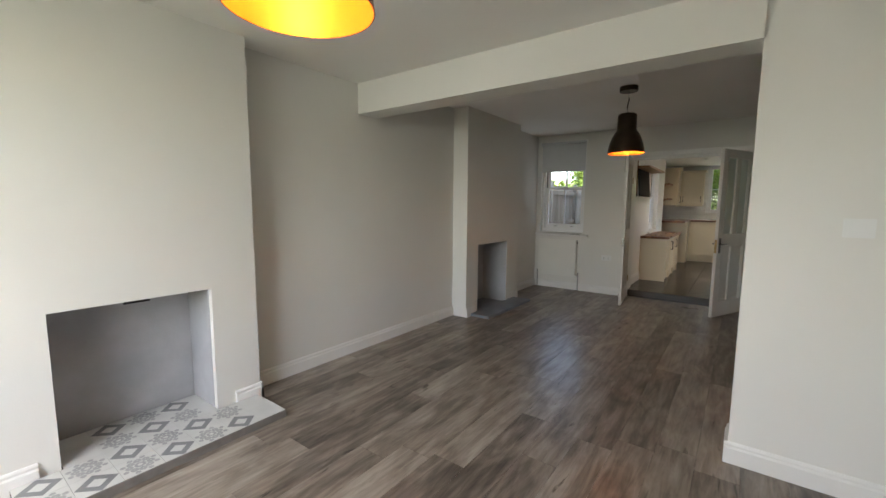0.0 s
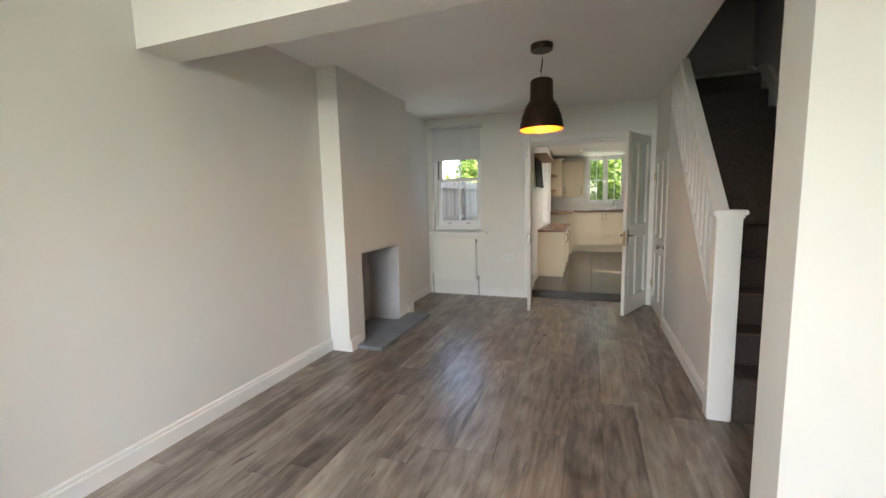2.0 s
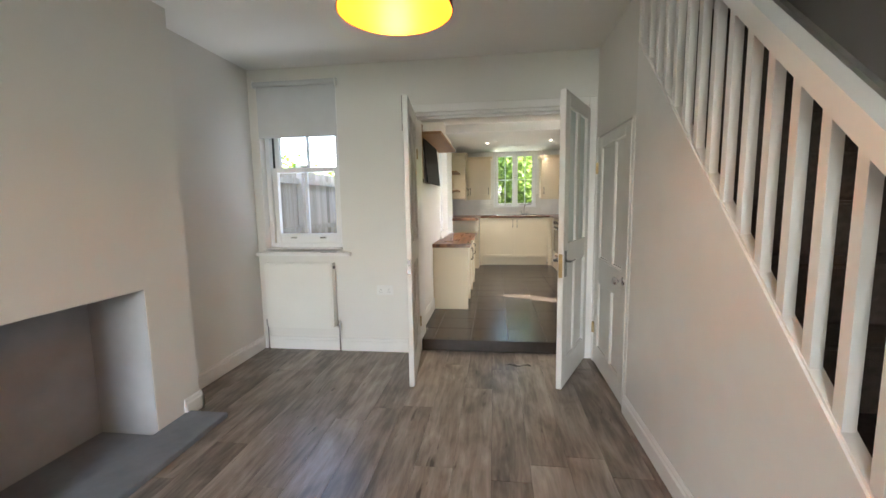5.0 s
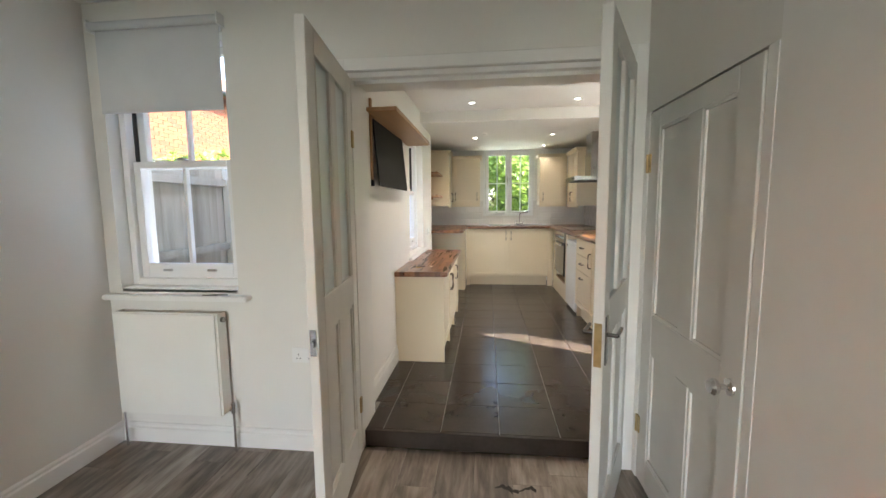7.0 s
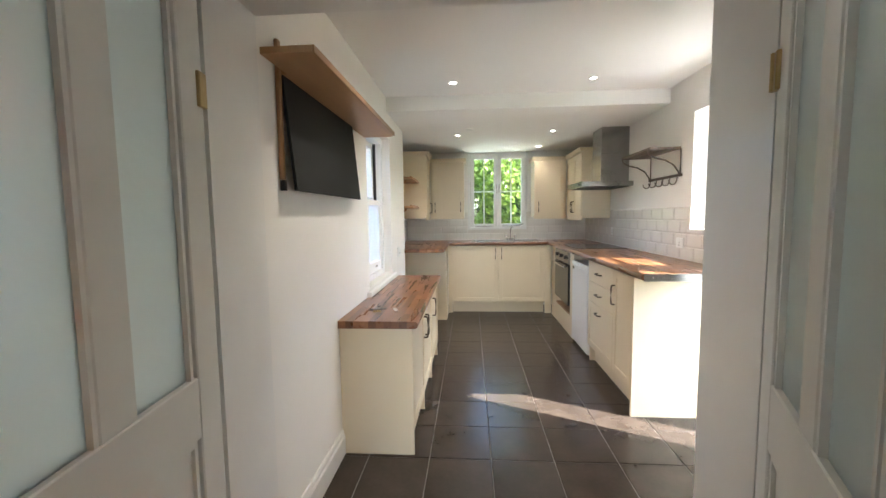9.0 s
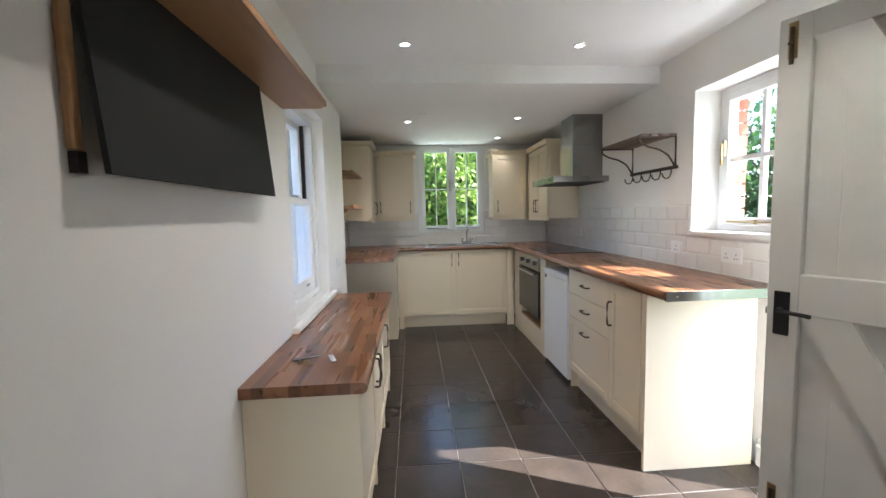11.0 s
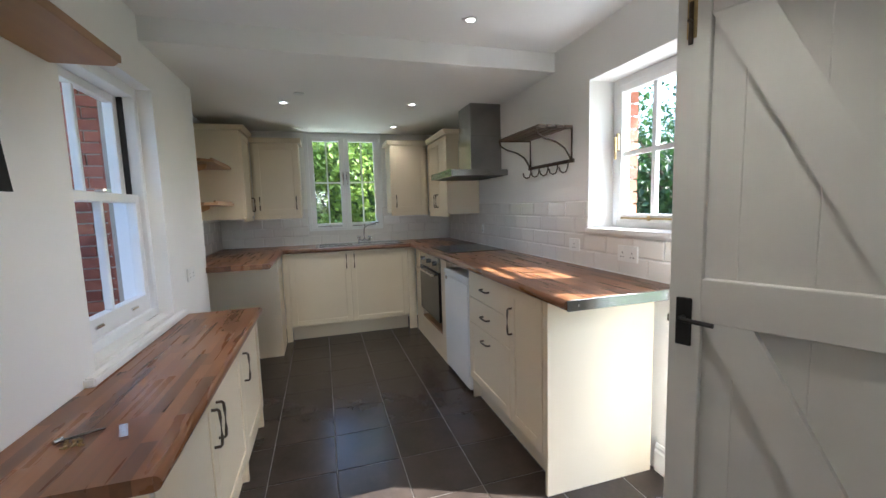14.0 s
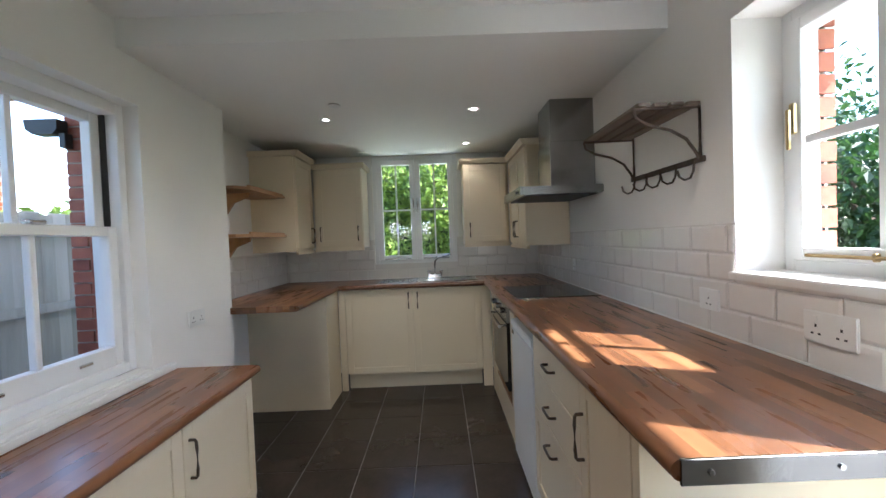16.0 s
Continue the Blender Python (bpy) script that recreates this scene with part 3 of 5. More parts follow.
part("handrail", prism([(3.965, rail_z(3.965) - 0.035), (3.965, rail_z(3.965) + 0.045), (5.28, rail_z(5.28) + 0.045), (5.36, rail_z(5.28) + 0.045), (5.30, rail_z(5.30) - 0.035)], 0, 0.085, 0.145), M_GLOSS, bal)
y = 4.06
while y < 5.95:
    zb = 0.47 + (y - 3.965) * sl
    zt = min(rail_z(y), 2.478)
    if zt - zb > 0.06:
        part("baluster", prism([(y - 0.016, zb - 0.016 * sl), (y + 0.016, zb + 0.016 * sl), (y + 0.016, zt), (y - 0.016, zt)], 0, 0.114, 0.146), M_GLOSS, bal)
    y += 0.112
# panelling under the stairs, with the cupboard door opening
wl = thing("wall_under_stairs", "white boarded wall below the stair string", "wall", kind="structure")
part("spandrel", prism([(3.966, 0), (5.755, 0), (5.755, 0.465 + 1.79 * sl), (3.966, 0.46)], 0, 0.103, 0.111), M_GLOSS, wl)
part("upper_panel", bm_box((0.103, 0.135, 5.755, 6.64, 1.80, 2.479)), M_WALL, wl)
part("post", bm_box((0.101, 0.15, 5.755, 5.80, 0, 1.80), (0.095, 0.15, 6.575, 6.64, 0, 1.80), bevel=0.003), M_GLOSS, wl)
part("backing", bm_box((0.16, 0.17, 5.80, 6.575, 0, 1.8)), M_SUB, wl)


# ---- panelled doors ----
def leaf_parts(d, w, h, t, panes, panels, stile=0.095, z0=0.012, material=M_SATIN):
    """Stiles, rails and fields of a panelled leaf in its own frame, hinged at x = 0."""
    spans = [(0, stile, -t / 2, t / 2, z0, h), (w - stile, w, -t / 2, t / 2, z0, h)]
    part("stile", bm_box(spans[0], bevel=0.003, seg=1), material, d)
    part("stile", bm_box(spans[1], bevel=0.003, seg=1), material, d)
    rows = sorted(set([p[2] for p in panes + panels] + [p[3] for p in panes + panels]))
    edges = [z0] + rows + [h]
    for a, b in zip(edges[::2], edges[1::2]):
        part("rail", bm_box((stile, w - stile, -t / 2, t / 2, a, b), bevel=0.003, seg=1), material, d)
    cols = {}
    for p in panes + panels:
        cols.setdefault((p[2], p[3]), []).append(p)
    for (a, b), ps in cols.items():
        ps.sort()
        for p, q in zip(ps, ps[1:]):
            part("muntin", bm_box((p[1], q[0], -t / 2, t / 2, a, b), bevel=0.003, seg=1), material, d)
    for p in panels:
        part("panel", bm_box((p[0], p[1], -t / 2 + 0.013, t / 2 - 0.013, p[2], p[3])), material, d)
        part("moulding", bm_box((p[0], p[0] + 0.012, -t / 2 + 0.004, t / 2 - 0.004, p[2], p[3]), (p[1] - 0.012, p[1], -t / 2 + 0.004, t / 2 - 0.004, p[2], p[3]),
                                (p[0] + 0.012, p[1] - 0.012, -t / 2 + 0.004, t / 2 - 0.004, p[2], p[2] + 0.012), (p[0] + 0.012, p[1] - 0.012, -t / 2 + 0.004, t / 2 - 0.004, p[3] - 0.012, p[3])), material, d)
    for p in panes:
        part("pane", bm_box((p[0], p[1], -0.004, 0.004, p[2], p[3])), M_FROST, d, "frosted glass pane")
        part("bead", bm_box((p[0], p[0] + 0.01, -t / 2 + 0.003, t / 2 - 0.003, p[2], p[3]), (p[1] - 0.01, p[1], -t / 2 + 0.003, t / 2 - 0.003, p[2], p[3])), material, d)


def hinge(d, x, y, z):
    h = part("hinge", bm_box((x - 0.004, x + 0.028, y - 0.006, y + 0.006, z, z + 0.085), bevel=0.002, seg=1), M_BRASS, d, "small brass hinge")
    part("pin", bm_cyl(((x, y - 0.006, z), (x, y - 0.006, z + 0.085), 0.006)), M_BRASS, h)


def half_door(name, at, turn, label, side, W=0.69):
    d = thing(name, label, "door", at, turn, kind="structure")
    sgn = side
    g = W / 2
    leaf_parts(d, W, 2.03, 0.038, [(0.11, g - 0.04, 1.03, 1.93), (g + 0.04, W - 0.11, 1.03, 1.93)], [(0.11, g - 0.04, 0.20, 0.88), (g + 0.04, W - 0.11, 0.20, 0.88)])
    for z in (0.25, 1.68):
        hinge(d, 0, sgn * 0.022, z)
    return d


dl = half_door("door_1", (-1.365, 6.632, 0), -83.5, "white panelled half door with frosted panes, open", 1)
W = 0.69
part("latch_plate", bm_box((W, W + 0.003, -0.012, 0.012, 0.83, 0.93), (W + 0.003, W + 0.02, -0.006, 0.006, 0.865, 0.89), bevel=0.001, seg=1), M_STEEL, dl, "steel latch keep")
part("flush_bolt", bm_box((W - 0.04, W - 0.022, -0.026, -0.019, 1.80, 2.03), (W - 0.036, W - 0.026, -0.026, -0.019, 0.03, 0.16), bevel=0.002, seg=1), M_BRONZE, dl, "dark flush bolt")
dr = half_door("door_2", (0.03, 6.632, 0), 180 + 65, "white panelled half door with lever handle, open", -1)
part("lock_plate", bm_box((W, W + 0.003, -0.013, 0.013, 0.80, 0.96), bevel=0.001, seg=1), M_BRASS, dr, "brass lock plate")
for s in (-1, 1):
    hd = part("door_handle", bm_box((W - 0.065, W - 0.025, min(s * 0.019, s * 0.025), max(s * 0.019, s * 0.025), 0.80, 0.98), bevel=0.002, seg=1), M_STEEL, dr, "steel lever handle")
    part("lever", bm_cyl(((W - 0.045, s * 0.025, 0.91), (W - 0.045, s * 0.06, 0.91), 0.008), ((W - 0.045, s * 0.058, 0.91), (W - 0.15, s * 0.058, 0.91), 0.007)), M_STEEL, hd, smooth=True)

cd = thing("door_3", "white panelled under-stair cupboard door, shut", "cupboard door", (0.112, 6.573, 0), -90, kind="structure")
leaf_parts(cd, 0.77, 1.79, 0.03, [], [(0.11, 0.36, 0.16, 0.69), (0.46, 0.66, 0.16, 0.69), (0.11, 0.36, 0.87, 1.71), (0.46, 0.66, 0.87, 1.71)], 0.11)
for z in (0.25, 1.52):
    hinge(cd, 0, -0.016, z)
part("knob", lathe([(0.0, 0.0), (0.028, 0.0), (0.026, 0.006), (0.009, 0.012), (0.009, 0.03), (0.024, 0.04), (0.027, 0.052), (0.02, 0.062), (0.0, 0.064)], (0, 0, 0), 24), M_CHROME, cd, "chrome door knob", True)
kn = bpy.data.objects["knob"]
kn.matrix_basis = pose(0.715, -0.015, 0.81, 90, 0, 0)

# doorway lining and architrave
dwf = thing("doorway_frame", "white painted timber doorway lining", "door frame", kind="structure")
part("jamb", bm_box((-1.37, -1.35, 6.655, 6.915, 0, 2.06)), M_GLOSS, dwf)
part("jamb", bm_box((0.02, 0.04, 6.655, 6.915, 0, 2.06)), M_GLOSS, dwf)
part("head", bm_box((-1.35, 0.02, 6.655, 6.915, 2.035, 2.06)), M_GLOSS, dwf)
part("architrave", bm_box((0.04, 0.096, 6.622, 6.638, 0, 2.12), (-1.44, -1.372, 6.622, 6.638, 0, 2.12), (-1.372, 0.04, 6.622, 6.638, 2.06, 2.12), bevel=0.003, seg=1), M_GLOSS, dwf)
part("door_stop", bm_box((-1.35, 0.02, 6.70, 6.715, 2.015, 2.035)), M_GLOSS, dwf)

# stable-type garden door, half open
sd = thing("door_4", "white ledged and braced boarded door, half open", "door", (0.935, 7.15, K), 114.3, kind="structure")
DW, DH, T = 0.757, 2.01, 0.022
for i in range(4):
    a = 0.003 + i * (DW - 0.006) / 4
    part("board", bm_box((a, a + (DW - 0.006) / 4, -T, 0.0, 0.03, DH - 0.002), bevel=0.002, seg=1), M_SATIN, sd)
for sp_ in ((0, 0.10), (DW - 0.10, DW)):
    part("stile", bm_box((sp_[0], sp_[1], 0.0, 0.034, 0.03, DH), bevel=0.003, seg=1), M_SATIN, sd)
for a, b in ((0.03, 0.15), (0.92, 1.07), (DH - 0.09, DH)):
    part("ledge", bm_box((0.10, DW - 0.10, 0.0, 0.034, a, b), bevel=0.003, seg=1), M_SATIN, sd)


def brace(z0, z1):
    return prism([(0.105, z0), (0.228, z0), (DW - 0.10, z1), (0.51, z1)], 1, 0.0005, 0.033)


part("brace", brace(1.07, DH - 0.09), M_SATIN, sd)
part("brace", brace(0.15, 0.92), M_SATIN, sd)
ih = part("door_handle", bm_box((DW - 0.075, DW - 0.025, 0.034, 0.042, 0.83, 1.00), bevel=0.003, seg=1), M_BLACKIRON, sd, "black iron lever handle")
part("lever", bm_cyl(((DW - 0.05, 0.04, 0.93), (DW - 0.05, 0.08, 0.93), 0.009), ((DW - 0.05, 0.076, 0.93), (DW - 0.15, 0.076, 0.925), 0.008)), M_BLACKIRON, ih, smooth=True)
part("latch", bm_box((DW, DW + 0.012, -0.006, 0.012, 0.90, 0.925)), M_STEEL, sd)
for z in (0.09, DH - 0.15):
    bo = part("tower_bolt", bm_box((DW - 0.06, DW - 0.03, 0.034, 0.038, z, z + 0.13), bevel=0.002, seg=1), M_BRASS, sd, "old brass bolt")
    part("bolt_rod", bm_cyl(((DW - 0.045, 0.046, z - 0.02), (DW - 0.045, 0.046, z + 0.11), 0.007), ((DW - 0.045, 0.046, z + 0.05), (DW - 0.045, 0.065, z + 0.05), 0.006)), M_BRONZE, bo, smooth=True)
fr = thing("door_frame", "white painted garden door frame", "door frame", kind="structure")
part("jamb", bm_box((1.02, 1.10, 7.132, 7.175, K, 2.178), (1.02, 1.10, 7.905, 7.923, K, 2.178), bevel=0.003, seg=1), M_GLOSS, fr)
part("head", bm_box((1.02, 1.10, 7.175, 7.905, 2.135, 2.178)), M_GLOSS, fr)
part("threshold", bm_box((0.955, 1.25, 7.132, 7.923, 0.0, K - 0.002)), M_PAVE, fr)


# ---- pendant lamps ----
def pendant(x, y, ceil_z, label):
    p = thing("pendant_lamp", label, "ceiling lamp", (x, y, ceil_z))
    bot = ceil_z - 0.62
    c = (x, y, bot)
    part("ceiling_rose", lathe([(0.0, -0.045), (0.078, -0.045), (0.082, -0.04), (0.082, -0.001), (0.0, -0.001)], (x, y, ceil_z)), M_SHADE, p, smooth=True)
    hk = ceil_z - 0.045
    part("chain", tube([(x, y, hk), (x + 0.006, y, (hk * 2 + bot + 0.36) / 3), (x - 0.006, y, (hk + 2 * bot + 0.72) / 3), (x, y, bot + 0.36)], 0.005), M_BLACKIRON, p, "short dark chain and flex", True)
    part("shade", lathe([(0.0, 0.37), (0.07, 0.37), (0.08, 0.362), (0.084, 0.35), (0.086, 0.225), (0.09, 0.212), (0.104, 0.195), (0.128, 0.15), (0.148, 0.095), (0.16, 0.04), (0.165, 0.0),
                         (0.162, 0.0)], c, 56), M_SHADE, p, "dark bronze metal dome shade", True)
    part("lining", lathe([(0.162, 0.0), (0.156, 0.04), (0.143, 0.095), (0.123, 0.15), (0.10, 0.19), (0.08, 0.21), (0.0, 0.215)], c, 56), M_SHADEIN, p, "golden inner lining", True)
    part("bulb", lathe([(0.0, 0.06), (0.02, 0.063), (0.03, 0.08), (0.03, 0.10), (0.018, 0.135), (0.014, 0.17), (0.0, 0.17)], c, 24), M_BULB, p, "glowing warm bulb", True)
    lamp = new("bulb_light", bpy.data.lights.new("bulb_light", "POINT"))
    lamp.data.energy, lamp.data.color, lamp.data.shadow_soft_size = 0.6, (1.0, 0.45, 0.13), 0.03
    lamp.location = (x, y, bot + 0.035)


pendant(-0.98, 4.45, 2.48, "dark bronze dome pendant lamp with gold lining, lit")
pendant(-0.86, 0.80, 2.41, "dark bronze dome pendant lamp in the front room, lit")

# ---- sitting room things ----
h1 = thing("hearth_tiles", "patterned grey and white tiled hearth", "hearth", (-2.6, 0.97, 0), kind="structure")
part("hearth_bed", bm_box((-2.995, -2.30, 0.605, 1.34, 0, 0.035), (-2.655, -2.30, 0.42, 0.605, 0, 0.035), (-2.655, -2.30, 1.34, 1.60, 0, 0.035)), M_GROUT, h1)
S = 0.17


def ring(bm, cx, cy, r0, r1, z0, z1, seg, turn=0.0):
    """A flat printed ring or star."""
    inn, out_, = [], []
    for k in range(seg):
        a = turn + 2 * math.pi * k / seg
        out_.append(bm.verts.new((cx + r1 * math.cos(a), cy + r1 * math.sin(a), z1)))
        inn.append(bm.verts.new((cx + r0 * math.cos(a), cy + r0 * math.sin(a), z1)))
    for k in range(seg):
        j = (k + 1) % seg
        bm.faces.new((out_[k], out_[j], inn[j], inn[k]))


for i in range(4):
    for j in range(7):
        x0, y0 = -2.30 - (i + 1) * S, 0.42 + j * S
        x1, y1 = x0 + S, min(y0 + S, 1.60)
        if x0 < -2.66 and (y0 < 0.60 or y1 > 1.36):
            if y0 > 1.34 or y1 < 0.62:
                continue
            y0c, y1c = max(y0, 0.606), min(y1, 1.339)
        else:
            y0c, y1c = y0, y1
        tl = part("tile", bm_box((max(x0, -2.994) + 0.001, x1 - 0.001, y0c + 0.001, y1c - 0.001, 0.035, 0.043)), M_HTILE, h1)
        cx, cy = (x0 + x1) / 2, y0 + S / 2
        if cy + 0.08 > y1c or cy - 0.08 < y0c or x0 < -2.99:
            continue
        bm = bmesh.new()
        if (i + j) % 2:
            ring(bm, cx, cy, 0.040, 0.083, 0, 0.0436, 4, 0.0)
            part("print", bm, M_HGREY, tl, "grey printed diamond")
        else:
            ring(bm, cx, cy, 0.012, 0.026, 0, 0.0436, 8)
            for k in range(8):
                a = k * math.pi / 4
                ring(bm, cx + 0.045 * math.cos(a), cy + 0.045 * math.sin(a), 0.003, 0.018, 0, 0.0436, 8)
                ring(bm, cx + 0.07 * math.cos(a + 0.39), cy + 0.07 * math.sin(a + 0.39), 0.002, 0.013, 0, 0.0436, 6)
            part("print", bm, M_HLIGHT, tl, "pale grey printed rosette")
part("edge_strip", bm_box((-2.30, -2.292, 0.42, 1.60, 0, 0.044)), M_GROUT, h1)
solid("air_vent", bm_box((-2.668, -2.658, 0.90, 1.02, 0.812, 0.822)), M_BLACKIRON, "small black vent slot under fireplace lintel", "vent")

h2 = thing("hearth_slab", "blue grey slate hearth slab on the floor", "hearth", (-2.5, 4.9, 0), kind="structure")
part("slab", bm_box((-2.628, -2.36, 4.29, 5.45, 0.002, 0.034), (-2.995, -2.628, 4.47, 5.21, 0.002, 0.010), bevel=0.004), M_SLATE, h2)

rad = thing("radiator", "white panel radiator under the sash window", "radiator", (-2.39, 6.6, 0.2))
rb = bm_box((-2.725, -2.105, 6.535, 6.56, 0.225, 0.812), bevel=0.009)
part("front_panel", rb, M_RAD, rad, smooth=True)
part("back_panel", bm_box((-2.71, -2.12, 6.60, 6.615, 0.235, 0.80), bevel=0.005), M_RAD, rad)
part("fin_pack", bm_box(*[(x, x + 0.006, 6.56, 6.60, 0.30, 0.78) for x in np.arange(-2.68, -2.14, 0.035)]), M_RAD, rad)
for x in (-2.728, -2.108):
    part("side_cover", bm_box((x, x + 0.006, 6.545, 6.615, 0.235, 0.808)), M_RAD, rad)
for x, z in ((-2.07, 0.25), (-2.75, 0.25)):
    v = part("valve", bm_cyl(((x - 0.02 if x > -2.4 else x + 0.02, 6.585, z), (x + 0.005, 6.585, z), 0.011), ((x, 6.585, z - 0.02), (x, 6.585, z + 0.04), 0.014), ((x, 6.585, 0.0), (x, 6.585, z), 0.0075)), M_CHROME, rad, "chrome radiator valve and pipe", True)
part("bleed_plug", bm_cyl(((-2.102, 6.58, 0.77), (-2.088, 6.58, 0.77), 0.014)), M_STEEL, rad, smooth=True)
for x in (-2.60, -2.23):
    part("bracket", bm_box((x, x + 0.03, 6.615, 6.638, 0.3, 0.75)), M_RAD, rad)

bl = thing("roller_blind", "grey white roller blind, half drawn down", "blind", (-2.39, 6.66, 1.9))
part("fabric", bm_box((-2.735, -2.03, 6.612, 6.616, 1.905, 2.33)), M_BLIND, bl)
part("roller", bm_cyl(((-2.75, 6.60, 2.34), (-2.02, 6.60, 2.34), 0.022)), M_BLIND, bl, smooth=True)
part("bottom_bar", bm_box((-2.735, -2.03, 6.608, 6.620, 1.893, 1.907), bevel=0.002, seg=1), M_BLIND, bl)
for x in (-2.757, -2.02):
    part("bracket", bm_box((x, x + 0.007, 6.58, 6.638, 2.31, 2.37)), M_WHITEPL, bl)


def socket(name, centre, normal, w, h, label, holes=2, rocker=False):
    """A plate on a wall; normal is '+x', '-x' or '-y'."""
    cx, cy, cz = centre
    s = thing(name, label, "switch" if rocker else "socket", centre)
    sg = 1 if normal[0] == "+" else -1

    def sp(u0, u1, d0, d1, z0, z1):
        a, b = sorted((sg * d0, sg * d1))
        if normal[1] == "x":
            return (cx + a, cx + b, cy + u0, cy + u1, cz + z0, cz + z1)
        return (cx + u0, cx + u1, cy + a, cy + b, cz + z0, cz + z1)

    part("plate", bm_box(sp(-w / 2, w / 2, 0.0005, 0.009, -h / 2, h / 2), bevel=0.003), M_WHITEPL, s)
    for k in range(holes):
        u = (k - (holes - 1) / 2) * w / max(holes, 1) * 0.95
        if rocker:
            part("rocker", bm_box(sp(u - 0.012, u + 0.012, 0.009, 0.013, -0.02, 0.02), bevel=0.002), M_WHITEPL, s)
        else:
            part("rocker", bm_box(sp(u - 0.006, u + 0.006, 0.009, 0.012, 0.012, 0.03), bevel=0.001, seg=1), M_WHITEPL, s)
            part("pin_hole", bm_box(sp(u - 0.003, u + 0.003, 0.0091, 0.0095, 0.0, 0.008), sp(u - 0.014, u - 0.006, 0.0091, 0.0095, -0.02, -0.015), sp(u + 0.006, u + 0.014, 0.0091, 0.0095, -0.02, -0.015)), M_DARKRUB, s)
    return s


socket("light_switch", (0.385, 2.76, 1.265), "-y", 0.105, 0.085, "white plastic double light switch on the pier", 2, True)
socket("wall_socket", (-1.66, 6.64, 0.56), "-y", 0.146, 0.086, "white double wall socket beside the doorway")
socket("wall_socket", (-1.40, 9.58, 1.06), "+x", 0.146, 0.086, "white double socket plate on the kitchen wall")
socket("wall_socket", (0.9405, 8.42, 1.165), "-x", 0.146, 0.086, "white double socket on the tiles")
socket("wall_socket", (0.9405, 8.88, 1.175), "-x", 0.11, 0.08, "white socket on the tiles", 1)
socket("wall_socket", (0.9405, 10.38, 1.21), "-x", 0.05, 0.086, "narrow white switch on the tiles", 1)

sc = thing("floor_scuff", "dark torn scuff on the floor by the step", "stain", (-0.55, 6.42, 0), kind="stuff")
for k in range(7):
    a = k * 1.3
    part("mark", prism([(-0.62 + 0.028 * k, 6.42 + 0.02 * math.sin(a)), (-0.585 + 0.028 * k, 6.405 + 0.02 * math.cos(a)), (-0.58 + 0.028 * k, 6.425 + 0.012 * math.cos(a)), (-0.60 + 0.028 * k, 6.435 + 0.02 * math.sin(a))], 2, 0.0004, 0.0012), M_SUB, sc)
ky = thing("window_keys", "bunch of metal window keys on the sill", "keys", (-2.16, 6.60, 0.897))
part("key", bm_box((-2.22, -2.14, 6.597, 6.605, 0.8975, 0.903), bevel=0.001, seg=1), M_STEEL, ky)
part("key", bm_box((-2.18, -2.08, 6.612, 6.618, 0.8975, 0.902), bevel=0.001, seg=1), M_BLACKIRON, ky)
part("ring", tube([(-2.14 + 0.015 * math.cos(a), 6.60 + 0.015 * math.sin(a), 0.900) for a in np.linspace(0, 6.28, 14)], 0.002, 6), M_CHROME, ky)


# ---- kitchen fittings ----
def handle_bar(p, a, b, out, material=M_BRONZE):
    """A D handle between two points, standing off along out."""
    a, b, o = Vector(a), Vector(b), Vector(out)
    d = (b - a) * 0.12
    h = part("handle", tube([a, a + o * 0.8, a + d * 0.4 + o, a + d * 2 + o * 1.08, b - d * 2 + o * 1.08, b - d * 0.4 + o, b + o * 0.8, b], 0.0055, 8), material, p, "dark bronze bar handle", True)
    return h


def shaker(p, axis, face, u0, u1, z0, z1, out, rail=0.055):
    """A framed door or drawer front on a face; out: sign of the room side."""
    def sp(a, b, d0, d1, e, f):
        q, r = sorted((face + out * d0, face + out * d1))
        return (a, b, q, r, e, f) if axis == "x" else (q, r, a, b, e, f)
    d = part("door", bm_box(sp(u0, u1, 0.0, 0.014, z0, z1), bevel=0.001, seg=1), M_CREAM, p)
    for nm, q in (("stile", sp(u0, u0 + rail, 0.014, 0.021, z0, z1)), ("stile", sp(u1 - rail, u1, 0.014, 0.021, z0, z1)),
                  ("rail", sp(u0 + rail, u1 - rail, 0.014, 0.021, z0, z0 + rail)), ("rail", sp(u0 + rail, u1 - rail, 0.014, 0.021, z1 - rail, z1))):
        part(nm, bm_box(q, bevel=0.0015, seg=1), M_CREAM, d)
    return d


def slabfront(p, axis, face, u0, u1, z0, z1, out):
    q, r = sorted((face, face + out * 0.02))
    return part("drawer_front", bm_box((u0, u1, q, r, z0, z1) if axis == "x" else (q, r, u0, u1, z0, z1), bevel=0.002, seg=1), M_CREAM, p)


WT = 1.05
FX = 0.375
eb = thing("drawer_cabinet", "cream base cabinet with drawers and door", "kitchen cabinet", (0.65, 8.75, K))
part("end_panel", bm_box((0.335, 0.915, 8.215, 8.235, K, WT - 0.04), bevel=0.001, seg=1), M_CREAM, eb)
part("body", bm_box((FX, 0.93, 8.236, 9.255, K + 0.15, WT - 0.041)), M_CREAM, eb)
part("plinth", bm_box((FX + 0.045, FX + 0.06, 8.236, 9.255, K, K + 0.148)), M_CREAM, eb)
part("leg_panel", bm_box((FX + 0.0, 0.93, 9.235, 9.256, K, K + 0.149)), M_CREAM, eb)
part("filler", bm_box((FX - 0.02, FX - 0.001, 8.236, 8.29, K + 0.15, WT - 0.045)), M_CREAM, eb)
dd = shaker(eb, "y", FX, 8.295, 8.628, K + 0.152, WT - 0.05, -1)
